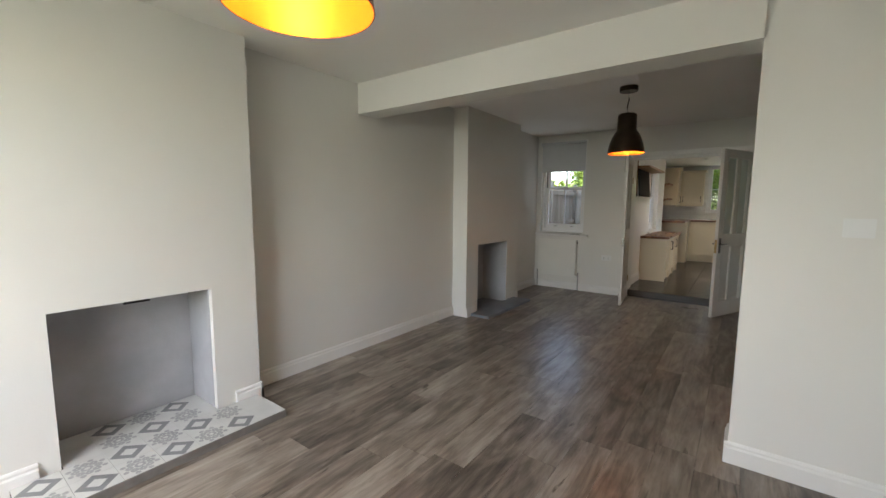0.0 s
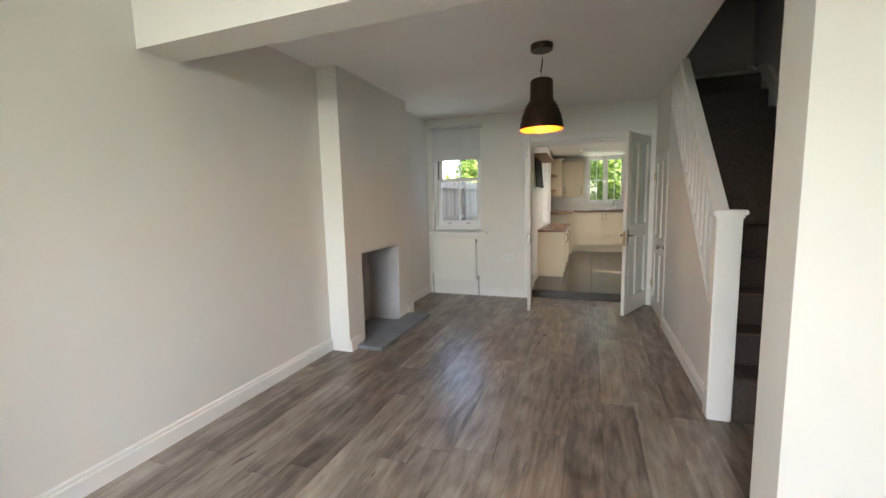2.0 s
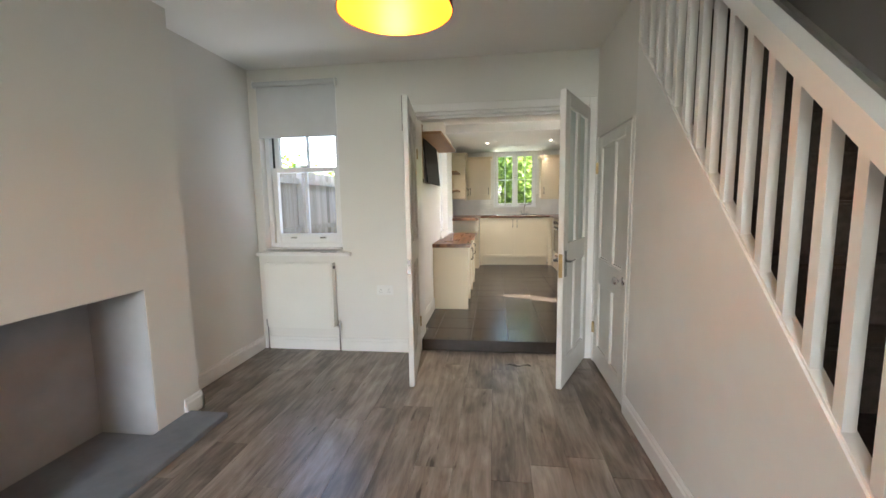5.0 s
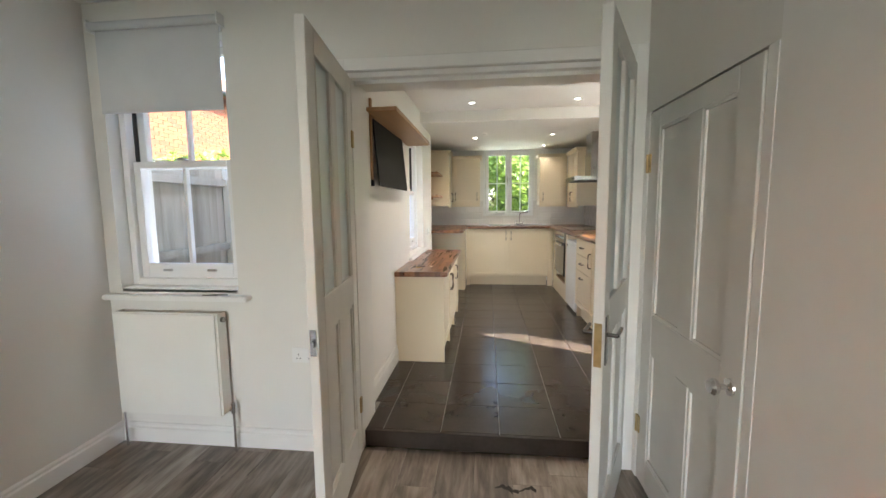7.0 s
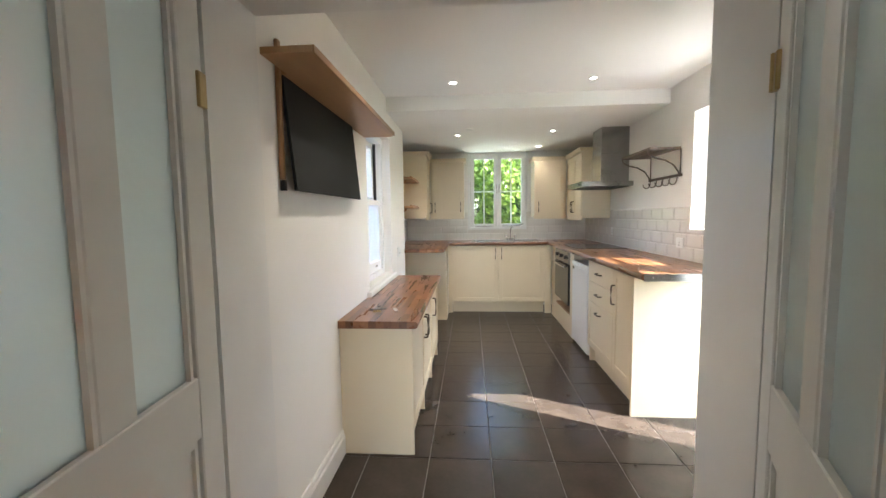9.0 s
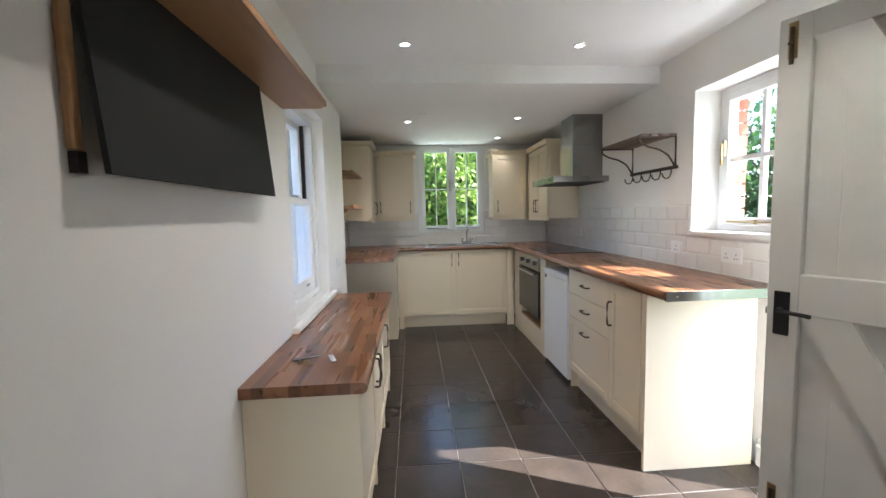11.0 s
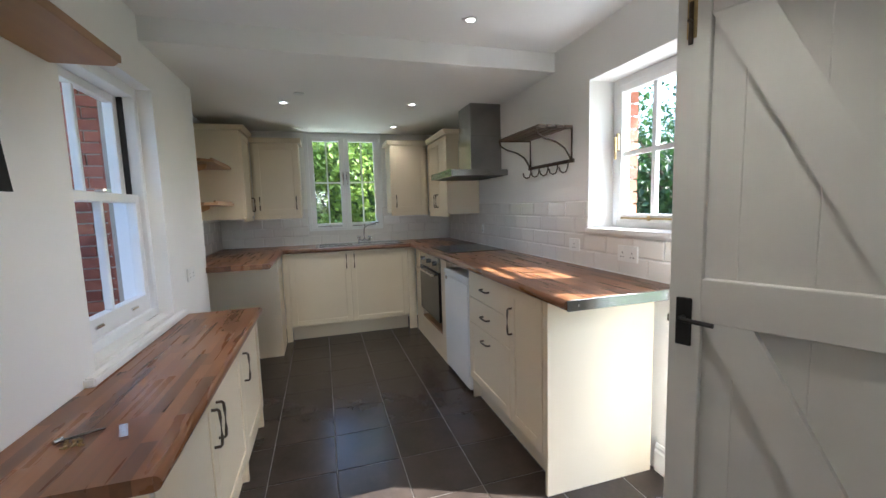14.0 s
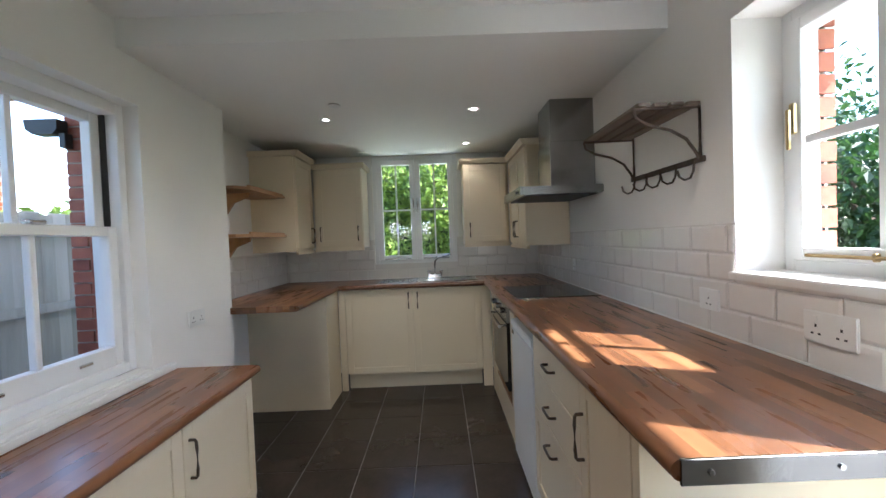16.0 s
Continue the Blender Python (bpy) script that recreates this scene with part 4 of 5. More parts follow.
handle_bar(dd, (FX - 0.02, 8.60, 0.75), (FX - 0.02, 8.60, 0.89), (-0.026, 0, 0))
for a, b in ((0.83, WT - 0.05), (0.655, 0.826)):
    f = slabfront(eb, "y", FX, 8.632, 9.25, a, b, -1)
    handle_bar(f, (FX - 0.02, 8.90, (a + b) / 2 + 0.0), (FX - 0.02, 9.0, (a + b) / 2), (-0.026, 0, 0))
f = shaker(eb, "y", FX, 8.632, 9.25, K + 0.152, 0.651, -1)
handle_bar(f, (FX - 0.02, 8.90, 0.585), (FX - 0.02, 9.0, 0.585), (-0.026, 0, 0))

fg = thing("fridge", "small white under-counter fridge", "fridge", (0.65, 9.55, K))
part("body", bm_box((0.42, 0.92, 9.275, 9.825, K, 0.935), bevel=0.008), M_WHITEPL, fg)
part("door", bm_box((0.355, 0.415, 9.275, 9.825, K + 0.03, 0.895), bevel=0.008), M_WHITEPL, fg)
part("top_trim", bm_box((0.352, 0.42, 9.275, 9.825, 0.90, 0.94), bevel=0.006), M_WHITEPL, fg)
part("badge", bm_box((0.350, 0.353, 9.74, 9.79, 0.86, 0.885)), M_STEEL, fg)

ov = thing("oven", "built-in oven with black glass door under the hob", "oven", (0.65, 10.3, K))
part("housing", bm_box((FX, 0.93, 9.84, 9.99, K, WT - 0.041), (FX, 0.93, 10.67, 10.94, K, WT - 0.041), (FX + 0.3, 0.93, 9.99, 10.67, K, WT - 0.041)), M_CREAM, ov, "cream oven housing")
part("shelf", bm_box((FX, 0.68, 9.99, 10.67, 0.32, 0.338)), M_OAK, ov, "bare wood shelf")
part("plinth", bm_box((FX + 0.002, FX + 0.018, 9.99, 10.67, K, 0.318)), M_CREAM, ov)
part("door", bm_box((FX - 0.022, FX + 0.02, 9.995, 10.665, 0.42, 0.865), bevel=0.004), M_OVENGL, ov, "black glass oven door")
part("control_panel", bm_box((FX - 0.022, FX + 0.02, 9.995, 10.665, 0.87, 1.0), bevel=0.003), M_STEEL, ov, "steel control panel")
part("handle", bm_cyl(((FX - 0.06, 10.05, 0.84), (FX - 0.06, 10.61, 0.84), 0.012), ((FX - 0.02, 10.08, 0.84), (FX - 0.06, 10.08, 0.84), 0.008), ((FX - 0.02, 10.58, 0.84), (FX - 0.06, 10.58, 0.84), 0.008)), M_CHROME, ov, "chrome oven handle", True)
for y in (10.12, 10.33, 10.54):
    part("knob", bm_cyl(((FX - 0.022, y, 0.935), (FX - 0.045, y, 0.935), 0.02)), M_STEEL, ov, smooth=True)

sk = thing("sink_cabinet", "cream base cabinet with two doors under the sink", "kitchen cabinet", (-0.33, 11.2, K))
FY = 11.0
part("body", bm_box((-0.96, 0.30, FY, 11.49, K + 0.15, WT - 0.041)), M_CREAM, sk)
part("plinth", bm_box((-0.93, 0.285, FY + 0.05, FY + 0.065, K, K + 0.148)), M_CREAM, sk)
part("filler", bm_box((0.29, FX, FY - 0.018, FY - 0.001, K, WT - 0.045)), M_CREAM, sk)
part("filler", bm_box((-0.985, -0.93, FY - 0.018, FY - 0.001, K, WT - 0.045)), M_CREAM, sk)
for u0, u1, hx in ((-0.925, -0.322, -0.36), (-0.318, 0.285, -0.28)):
    dd = shaker(sk, "x", FY, u0, u1, K + 0.152, WT - 0.05, -1)
    handle_bar(dd, (hx, FY - 0.02, 0.83), (hx, FY - 0.02, 0.97), (0, -0.026, 0))
lp = thing("support_panel", "cream panel carrying the worktop end", "panel", (-1.3, 10.62, K))
part("front_panel", bm_box((-1.618, -0.99, 10.60, 10.62, K, WT - 0.041)), M_CREAM, lp)
part("side_panel", bm_box((-1.01, -0.99, 10.621, 10.98, K, WT - 0.041)), M_CREAM, lp)


def block_top(t, x0, x1, y0, y1, z0, z1, along, front=None):
    """Block worktop of glued staves. front: box of the solid lipping."""
    m = M_BLOCK if along == "y" else M_BLOCKX
    rng = random.Random(int(100 * (x0 + y0 + 9)))
    sw = 0.042
    u0, u1, v0, v1 = (x0, x1, y0, y1) if along == "y" else (y0, y1, x0, x1)
    n = max(1, round((u1 - u0) / sw))
    for i in range(n):
        a, b = u0 + (u1 - u0) * i / n, u0 + (u1 - u0) * (i + 1) / n
        v = v0
        while v < v1 - 1e-4:
            e = min(v1, v + rng.uniform(0.12, 0.46))
            if v1 - e < 0.08:
                e = v1
            part("stave", bm_box((*((a, b, v, e) if along == "y" else (v, e, a, b)), z0, z1)), m, t)
            v = e


wt = thing("worktop", "walnut block worktop running round three sides", "worktop", (0.65, 9.5, WT - 0.04))
block_top(wt, 0.335, 0.948, 8.065, 11.49, WT - 0.04, WT, "y")
block_top(wt, -1.618, 0.335, 10.955, 11.49, WT - 0.04, WT, "x")
block_top(wt, -1.618, -0.985, 9.935, 10.955, WT - 0.04, WT, "y")
part("nosing", bm_cyl(((0.336, 8.066, WT - 0.02), (0.336, 10.954, WT - 0.02), 0.0197), ((-0.985, 10.956, WT - 0.02), (0.335, 10.956, WT - 0.02), 0.0197), ((-0.986, 9.936, WT - 0.02), (-0.986, 10.954, WT - 0.02), 0.0197)), M_BLOCK, wt, smooth=True)
et = part("end_trim", bm_box((0.33, 0.948, 8.058, 8.064, WT - 0.043, WT + 0.003), bevel=0.001, seg=1), M_STEEL, wt, "aluminium end trim")
for x in (0.38, 0.60, 0.82):
    part("screw", bm_cyl(((x, 8.058, WT - 0.02), (x, 8.055, WT - 0.02), 0.005)), M_CHROME, et)
solid("sealant", bm_box((0.936, 0.9485, 8.06, 11.48, WT + 0.0005, WT + 0.007), (-1.61, 0.93, 11.478, 11.489, WT + 0.0005, WT + 0.007)), M_WHITEPL, "white sealant line along the worktop", "trim", "structure")

hb = thing("hob", "black glass hob set on the worktop", "hob", (0.65, 10.15, WT))
part("glass", bm_box((0.40, 0.905, 9.84, 10.44, WT + 0.0005, WT + 0.007), bevel=0.002), M_OVENGL, hb)
part("trim", bm_box((0.394, 0.40, 9.834, 10.446, WT + 0.0005, WT + 0.006), (0.905, 0.911, 9.834, 10.446, WT + 0.0005, WT + 0.006), (0.40, 0.905, 9.834, 9.84, WT + 0.0005, WT + 0.006), (0.40, 0.905, 10.44, 10.446, WT + 0.0005, WT + 0.006)), M_STEEL, hb)

si = thing("sink", "stainless steel inset sink with drainer", "sink", (-0.2, 11.2, WT))
part("drainer", bm_box((-0.66, -0.24, 11.04, 11.42, WT + 0.0005, WT + 0.006), *[(-0.62, -0.28, y, y + 0.012, WT + 0.006, WT + 0.009) for y in np.arange(11.08, 11.38, 0.035)], bevel=0.001, seg=1), M_STEEL, si)
part("bowl_rim", bm_box((-0.24, 0.27, 11.04, 11.07, WT + 0.0005, WT + 0.008), (-0.24, 0.27, 11.36, 11.42, WT + 0.0005, WT + 0.008), (-0.24, -0.20, 11.07, 11.36, WT + 0.0005, WT + 0.008), (0.23, 0.27, 11.07, 11.36, WT + 0.0005, WT + 0.008), bevel=0.002), M_STEEL, si)
part("bowl", bm_box((-0.20, 0.23, 11.07, 11.36, WT + 0.0004, WT + 0.0015)), M_STEEL, si)
tp = thing("tap", "chrome swan-neck mixer tap", "tap", (-0.12, 11.42, WT))
part("body", bm_box((-0.19, -0.05, 11.40, 11.44, WT + 0.006, WT + 0.035), bevel=0.008), M_CHROME, tp, smooth=True)
part("spout", tube([(-0.12, 11.42, WT + 0.03), (-0.12, 11.42, WT + 0.13), (-0.115, 11.41, WT + 0.17), (-0.09, 11.38, WT + 0.20), (-0.02, 11.33, WT + 0.22), (0.04, 11.30, WT + 0.235)], 0.010), M_CHROME, tp, smooth=True)
for x in (-0.18, -0.06):
    part("tap_head", bm_cyl(((x, 11.42, WT + 0.03), (x, 11.42, WT + 0.065), 0.014), ((x - 0.022, 11.42, WT + 0.068), (x + 0.022, 11.42, WT + 0.068), 0.007)), M_CHROME, tp, smooth=True)


def wall_cabinet(label, axis, face, back, u0, u1, z0, z1, out, doors, ends):
    """A wall cabinet with cornice and pelmet; doors: list of (u0, u1, handle u)."""
    at = ((u0 + u1) / 2, back, z0) if axis == "x" else (back, (u0 + u1) / 2, z0)
    c = thing("wall_cabinet", label, "kitchen cabinet", at, group="cream wall cabinets")
    a, b = sorted((face, back))

    def sp(u, v, p, q, e, f):
        p, q = sorted((p, q))
        return (u, v, p, q, e, f) if axis == "x" else (p, q, u, v, e, f)
    part("body", bm_box(sp(u0, u1, face, back, z0, z1)), M_CREAM, c)
    for p, q, h in doors:
        d = shaker(c, axis, face, p, q, z0 + 0.02, z1 - 0.01, out)
        e = face + out * 0.02
        if axis == "x":
            handle_bar(d, (h, e, z0 + 0.07), (h, e, z0 + 0.20), (0, out * 0.026, 0))
        else:
            handle_bar(d, (e, h, z0 + 0.07), (e, h, z0 + 0.20), (out * 0.026, 0, 0))
    f = face + out * 0.02
    ea, eb_ = ends
    prof = [(0.0, 0.0), (0.012, 0.0), (0.018, 0.012), (0.03, 0.03), (0.034, 0.045), (0.0, 0.045)]
    part("cornice", prism([(f + out * a_, z1 + b_) for a_, b_ in prof] + [(back, z1 + 0.045), (back, z1)], 0 if axis == "x" else 1, u0 - ea, u1 + eb_), M_CREAM, c)
    part("pelmet", bm_box(sp(u0, u1, face + out * 0.016, face - out * 0.003, z0 - 0.025, z0)), M_CREAM, c)
    return c


corner_unit = wall_cabinet("cream shaker wall cabinet beside the window", "x", 11.20, 11.49, -1.232, -0.775, 1.385, 2.13, -1, [(-1.205, -0.78, -0.82)], (0.0, 0.03))
handle_bar(corner_unit, (-1.17, 11.18, 1.455), (-1.17, 11.18, 1.585), (0, -0.026, 0))
wall_cabinet("cream shaker wall cabinet between window and hood", "x", 11.20, 11.49, 0.175, 0.60, 1.375, 2.13, -1, [(0.18, 0.575, 0.23)], (0.03, 0.0))
wall_cabinet("cream corner wall cabinet with exposed end panel", "y", -1.255, -1.618, 10.75, 11.195, 1.375, 2.17, 1, [(10.755, 11.17, 11.10)], (0.03, 0.0))
wall_cabinet("cream wall cabinet beside the extractor hood", "y", 0.625, 0.94, 10.47, 11.195, 1.36, 2.13, -1, [(10.475, 10.82, 10.79), (10.824, 11.17, 10.86)], (0.02, 0.0))

for z in (1.50, 1.82):
    s = thing("corner_shelf", "small bare pine shelf on a bracket", "shelf", (-1.5, 10.4, z), group="pine shelves beside the cabinet")
    part("board", prism([(-1.618, 10.05), (-1.40, 10.05), (-1.33, 10.14), (-1.33, 10.745), (-1.618, 10.745)], 2, z, z + 0.02), M_OAK, s)
    part("bracket", prism([(-1.618, z), (-1.42, z), (-1.43, z - 0.03), (-1.53, z - 0.07), (-1.58, z - 0.14), (-1.618, z - 0.17)], 1, 10.30, 10.322), M_OAK, s)
    part("gallery", bm_box((-1.36, -1.345, 10.15, 10.745, z + 0.02, z + 0.035)), M_OAK, s)

hd = thing("extractor_hood", "stainless steel chimney extractor hood", "extractor hood", (0.75, 10.13, 1.7))
part("canopy", bm_box((0.45, 0.948, 9.835, 10.435, 1.685, 1.735), bevel=0.004), M_STEEL, hd)
part("front_glass", bm_box((0.44, 0.4495, 9.83, 10.44, 1.683, 1.737)), M_STEEL, hd)
part("filter", bm_box((0.48, 0.92, 9.87, 10.40, 1.680, 1.6845)), M_DARKRUB, hd)
part("chimney", bm_box((0.67, 0.948, 9.97, 10.27, 1.736, 2.299), bevel=0.002, seg=1), M_STEEL, hd)
part("chimney_sleeve", bm_box((0.663, 0.9485, 9.963, 10.277, 1.736, 2.03), bevel=0.002, seg=1), M_STEEL, hd)
part("buttons", bm_box(*[(0.437, 0.44, y, y + 0.018, 1.702, 1.716) for y in (9.90, 9.93, 9.96)]), M_DARKRUB, hd)

rk = thing("wall_rack", "brown iron wall rack with slatted shelf and hooks", "wall rack", (0.85, 9.18, 1.7))
for k in range(4):
    x = 0.945 - 0.062 * (k + 1)
    part("slat", bm_box((x, x + 0.05, 8.90, 9.47, 1.90, 1.915), bevel=0.003, seg=1), M_RACKWOOD, rk)
for y in (8.925, 9.445):
    part("side_frame", tube([(0.942, y, 1.70), (0.942, y, 1.90), (0.69, y, 1.897)], 0.007, 8), M_RUST, rk, smooth=True)
    part("scroll", tube([(0.69, y, 1.895), (0.70, y, 1.862), (0.75, y, 1.835), (0.83, y, 1.815), (0.89, y, 1.78), (0.925, y, 1.73), (0.94, y, 1.70)], 0.006, 8), M_RUST, rk, smooth=True)
part("hook_rail", bm_box((0.936, 0.948, 8.90, 9.47, 1.69, 1.712), bevel=0.002, seg=1), M_RUST, rk)
for k in range(5):
    y = 8.95 + k * 0.118
    part("hook", tube([(0.935, y, 1.70), (0.93, y, 1.66), (0.918, y, 1.635), (0.895, y, 1.628), (0.875, y, 1.64), (0.868, y, 1.665)], 0.0045, 8), M_RUST, rk, smooth=True)

# low unit under the side window
lu = thing("low_cabinet", "shallow cream cabinet with three doors", "kitchen cabinet", (-1.2, 8.5, K))
LT = 0.852
part("end_panel", bm_box((-1.398, -1.0, 7.735, 7.755, K, LT - 0.04), bevel=0.001, seg=1), M_CREAM, lu)
part("body", bm_box((-1.398, -1.02, 7.756, 9.34, K + 0.13, LT - 0.041)), M_CREAM, lu)
part("plinth", bm_box((-1.05, -1.035, 7.756, 9.34, K, K + 0.128)), M_CREAM, lu)
for y in (8.26, 8.79, 9.32):
    part("leg_panel", bm_box((-1.36, -1.005, y, y + 0.02, K, K + 0.129)), M_CREAM, lu)
for u0, u1, h in ((7.76, 8.285, 8.255), (8.289, 8.812, 8.32), (8.816, 9.338, 8.85)):
    d = shaker(lu, "y", -1.02, u0, u1, K + 0.13, LT - 0.045, 1)
    handle_bar(d, (-1.0, h, 0.60), (-1.0, h, 0.74), (0.026, 0, 0))
ltp = thing("low_worktop", "walnut block worktop on the shallow cabinet", "worktop", (-1.2, 8.5, LT - 0.04))
block_top(ltp, -1.398, -0.984, 7.715, 9.37, LT - 0.04, LT, "y")
part("nosing", bm_cyl(((-0.985, 7.716, LT - 0.02), (-0.985, 9.369, LT - 0.02), 0.0197)), M_BLOCK, ltp, smooth=True)
bt = thing("loose_bolt", "long steel door stay with brass fittings", "ironmongery", (-1.2, 8.0, LT))
part("rod", bm_cyl(((-1.275, 7.955, LT + 0.005), (-1.19, 7.993, LT + 0.005), 0.0036), ((-1.283, 7.945, LT + 0.006), (-1.272, 7.965, LT + 0.006), 0.006)), M_STEEL, bt, smooth=True)
for k, (x, y) in enumerate(((-1.25, 7.93), (-1.238, 7.945), (-1.228, 7.925), (-1.242, 7.915), (-1.222, 7.94), (-1.255, 7.945), (-1.215, 7.92))):
    s = thing("brass_screw", "small loose brass screw on the worktop", "screw", (x, y, LT), group="loose brass screws")
    part("shank", bm_cyl(((x, y, LT + 0.004), (x + 0.012 * math.cos(k), y + 0.012 * math.sin(k * 2), LT + 0.004), 0.0025), seg=8), M_BRASS, s)
    part("head", bm_cyl(((x, y, LT + 0.0005), (x, y, LT + 0.008), 0.0045), seg=10), M_BRASS, s)
cp = thing("steel_clip", "small folded steel catch on the worktop", "ironmongery", (-1.12, 8.1, LT))
part("plate", prism([(-1.135, 7.99), (-1.155, 7.985), (-1.125, 7.91), (-1.106, 7.915)], 2, LT + 0.0005, LT + 0.010), M_CHROME, cp)

# chalkboard and shelf over it
cb = thing("chalkboard", "black chalkboard on an oak batten frame", "chalkboard", (-1.38, 7.8, 1.5))
part("panel", prism([(-1.352, 1.51), (-1.340, 1.51), (-1.378, 1.938), (-1.39, 1.938)], 1, 7.15, 8.03), M_CHALK, cb)
part("batten", bm_box((-1.398, -1.382, 7.125, 7.149, 1.55, 2.06), bevel=0.003, seg=1), M_OAK, cb)
part("stop", bm_box((-1.398, -1.38, 7.13, 7.149, 1.51, 1.549)), M_BLACKIRON, cb)
ws = thing("wall_shelf", "long oak shelf above the chalkboard", "shelf", (-1.3, 8.0, 2.04))
part("board", prism([(-1.364, 6.96), (-1.19, 6.96), (-1.19, 8.33), (-1.22, 8.37), (-1.398, 8.37), (-1.398, 7.152), (-1.364, 7.152)], 2, 1.94, 1.962), M_OAK, ws)

part("lipping", bm_box((-1.1898, -1.182, 6.96, 8.33, 1.938, 1.964), bevel=0.002, seg=1), M_OAK, ws, "oak front lipping")
part("wall_batten", bm_box((-1.398, -1.38, 7.3, 8.36, 1.9625, 1.985)), M_OAK, ws)

# white heater at the wall beside the garden door
ht = thing("heater", "white heater with slotted top grille", "heater", (0.72, 7.0, K))
part("case", bm_box((0.585, 0.86, 6.925, 7.085, K, 0.625), bevel=0.012), M_WHITEPL, ht, smooth=True)
part("grille", bm_box(*[(x, x + 0.007, 6.945, 7.065, 0.625, 0.629) for x in np.arange(0.62, 0.83, 0.016)]), M_DARKRUB, ht)


# ---- ceiling spots ----
def spot(x, y, z, lit=True, power=7.0):
    s = thing("spotlight", "small recessed ceiling spotlight, lit" if lit else "small ceiling sensor disc, unlit", "spotlight", (x, y, z), group="kitchen ceiling spotlights")
    part("bezel", lathe([(0.021, -0.001), (0.037, -0.001), (0.039, -0.004), (0.035, -0.008), (0.022, -0.007)], (x, y, z), 28), M_WHITEPL, s, smooth=True)
    part("lens", lathe([(0.0, -0.004), (0.023, -0.004), (0.023, -0.002), (0.0, -0.002)], (x, y, z), 24), M_SPOT if lit else M_WHITEPL, s, "glowing lens" if lit else "")
    if lit:
        l = new("spot_light", bpy.data.lights.new("spot_light", "SPOT"))
        l.data.energy, l.data.color, l.data.spot_size, l.data.spot_blend, l.data.shadow_soft_size = power, (1.0, 0.86, 0.69), radians(110), 0.8, 0.03
        l.location = (x, y, z - 0.012)


for x, y, z in ((-0.81, 8.80, 2.42), (0.235, 8.80, 2.42), (-0.82, 10.22, 2.30), (0.20, 10.1, 2.30), (0.21, 11.06, 2.30), (-0.81, 7.5, 2.42), (0.235, 7.5, 2.42)):
    spot(x, y, z, True, 0.8 if y > 11 else 3.2)
spot(-0.80, 11.3, 2.30, False)
spot(-0.69, 9.94, 2.30, False)


# ---- outdoors ----
def leaves(name, count, inside, size, material, label, category, seed, kind="stuff", parent=None):
    """Many small bent leaves scattered where inside(rng) puts them."""
    rng = random.Random(seed)
    vs, fs = [], []
    for i in range(count):
        p = Vector(inside(rng))
        s = size * rng.uniform(0.6, 1.3)
        m = Euler((rng.uniform(-1.2, 1.2), rng.uniform(-1.2, 1.2), rng.uniform(0, 6.28))).to_matrix()
        k = len(vs)
        for c in ((-0.5, 0, 0), (0, -0.32, 0.08), (0.6, 0, -0.05), (0, 0.32, 0.08)):
            vs.append(p + m @ (Vector(c) * s))
        fs += [(k, k + 1, k + 2), (k, k + 2, k + 3)]
    me = bpy.data.meshes.new(name)
    me.from_pydata(vs, [], fs)
    me.materials.append(material)
    ob = new(name, me)
    if parent:
        ob.parent = parent
        if parent.name in WORLD_FRAME:
            ob.matrix_parent_inverse = WORLD_FRAME[parent.name]
        return ob
    return tagged(ob, label, category, "", kind)


def hedge_back(r):
    x = r.uniform(-5, 5)
    top = 3.3 + 0.5 * math.sin(x * 1.7) + 0.3 * math.sin(x * 4.1)
    z = r.uniform(-0.1, top)
    return (x, 14.6 + 0.35 * math.sin(x * 3 + z * 2) + r.gauss(0, 0.25), z)


leaves("hedge", 34000, hedge_back, 0.11, M_LEAF, "tall sunlit green hedge behind the kitchen", "hedge", 3)
# added slab behind the leaves, coloured as the shade between them
solid("hedge_shade_slab", bm_box((-5, 5, 15.2, 15.6, -0.12, 3.0)), M_SHADEGREEN, "dark green slab standing in for shade inside the hedge", "hedge", "structure")


def tree(x, y, h, r, seed, label):
    t = thing("tree", label, "tree", (x, y, -0.12))
    rng = random.Random(seed)
    tips = []
    bm = bmesh.new()
    cyl(bm, (x, y, -0.12), (x + 0.1, y, h * 0.45), 0.16, 0.10, 10)
    for k in range(9):
        a = rng.uniform(0, 6.28)
        z0 = h * rng.uniform(0.22, 0.45)
        e = Vector((x + r * 0.8 * math.cos(a), y + r * 0.8 * math.sin(a), h * rng.uniform(0.4, 0.95)))
        cyl(bm, (x + 0.05, y, z0), e, 0.06, 0.015, 7)
        tips += [e, (e + Vector((x, y, h * 0.5))) / 2]
    part("trunk", bm, M_BARK, t)

    def spread(q):
        c = q.choice(tips)
        return (c.x + q.gauss(0, r * 0.30), c.y + q.gauss(0, r * 0.30), max(0.1, c.z + q.gauss(0, h * 0.12)))
    leaves("crown", 5000, spread, 0.12, M_LEAFD, "", "", seed + 50, parent=t)


tree(6.0, 12.6, 3.2, 1.5, 11, "dark green garden tree with dense crown")
tree(8.4, 14.6, 4.0, 1.8, 12, "green garden tree with dense crown")
tree(5.4, 15.4, 3.0, 1.5, 13, "green garden tree beside the lawn")
tree(9.5, 11.6, 3.4, 1.7, 14, "green garden tree with uneven crown")


def hedge_side(r):
    y = r.uniform(8.5, 17)
    z = r.uniform(-0.1, 2.0 + 0.3 * math.sin(y * 2.3))
    return (5.2 + 0.25 * (y - 9) * 0.2 + r.gauss(0, 0.22), y, z)


leaves("hedge", 9000, hedge_side, 0.11, M_LEAFD, "dark green garden hedge along the boundary", "hedge", 5)


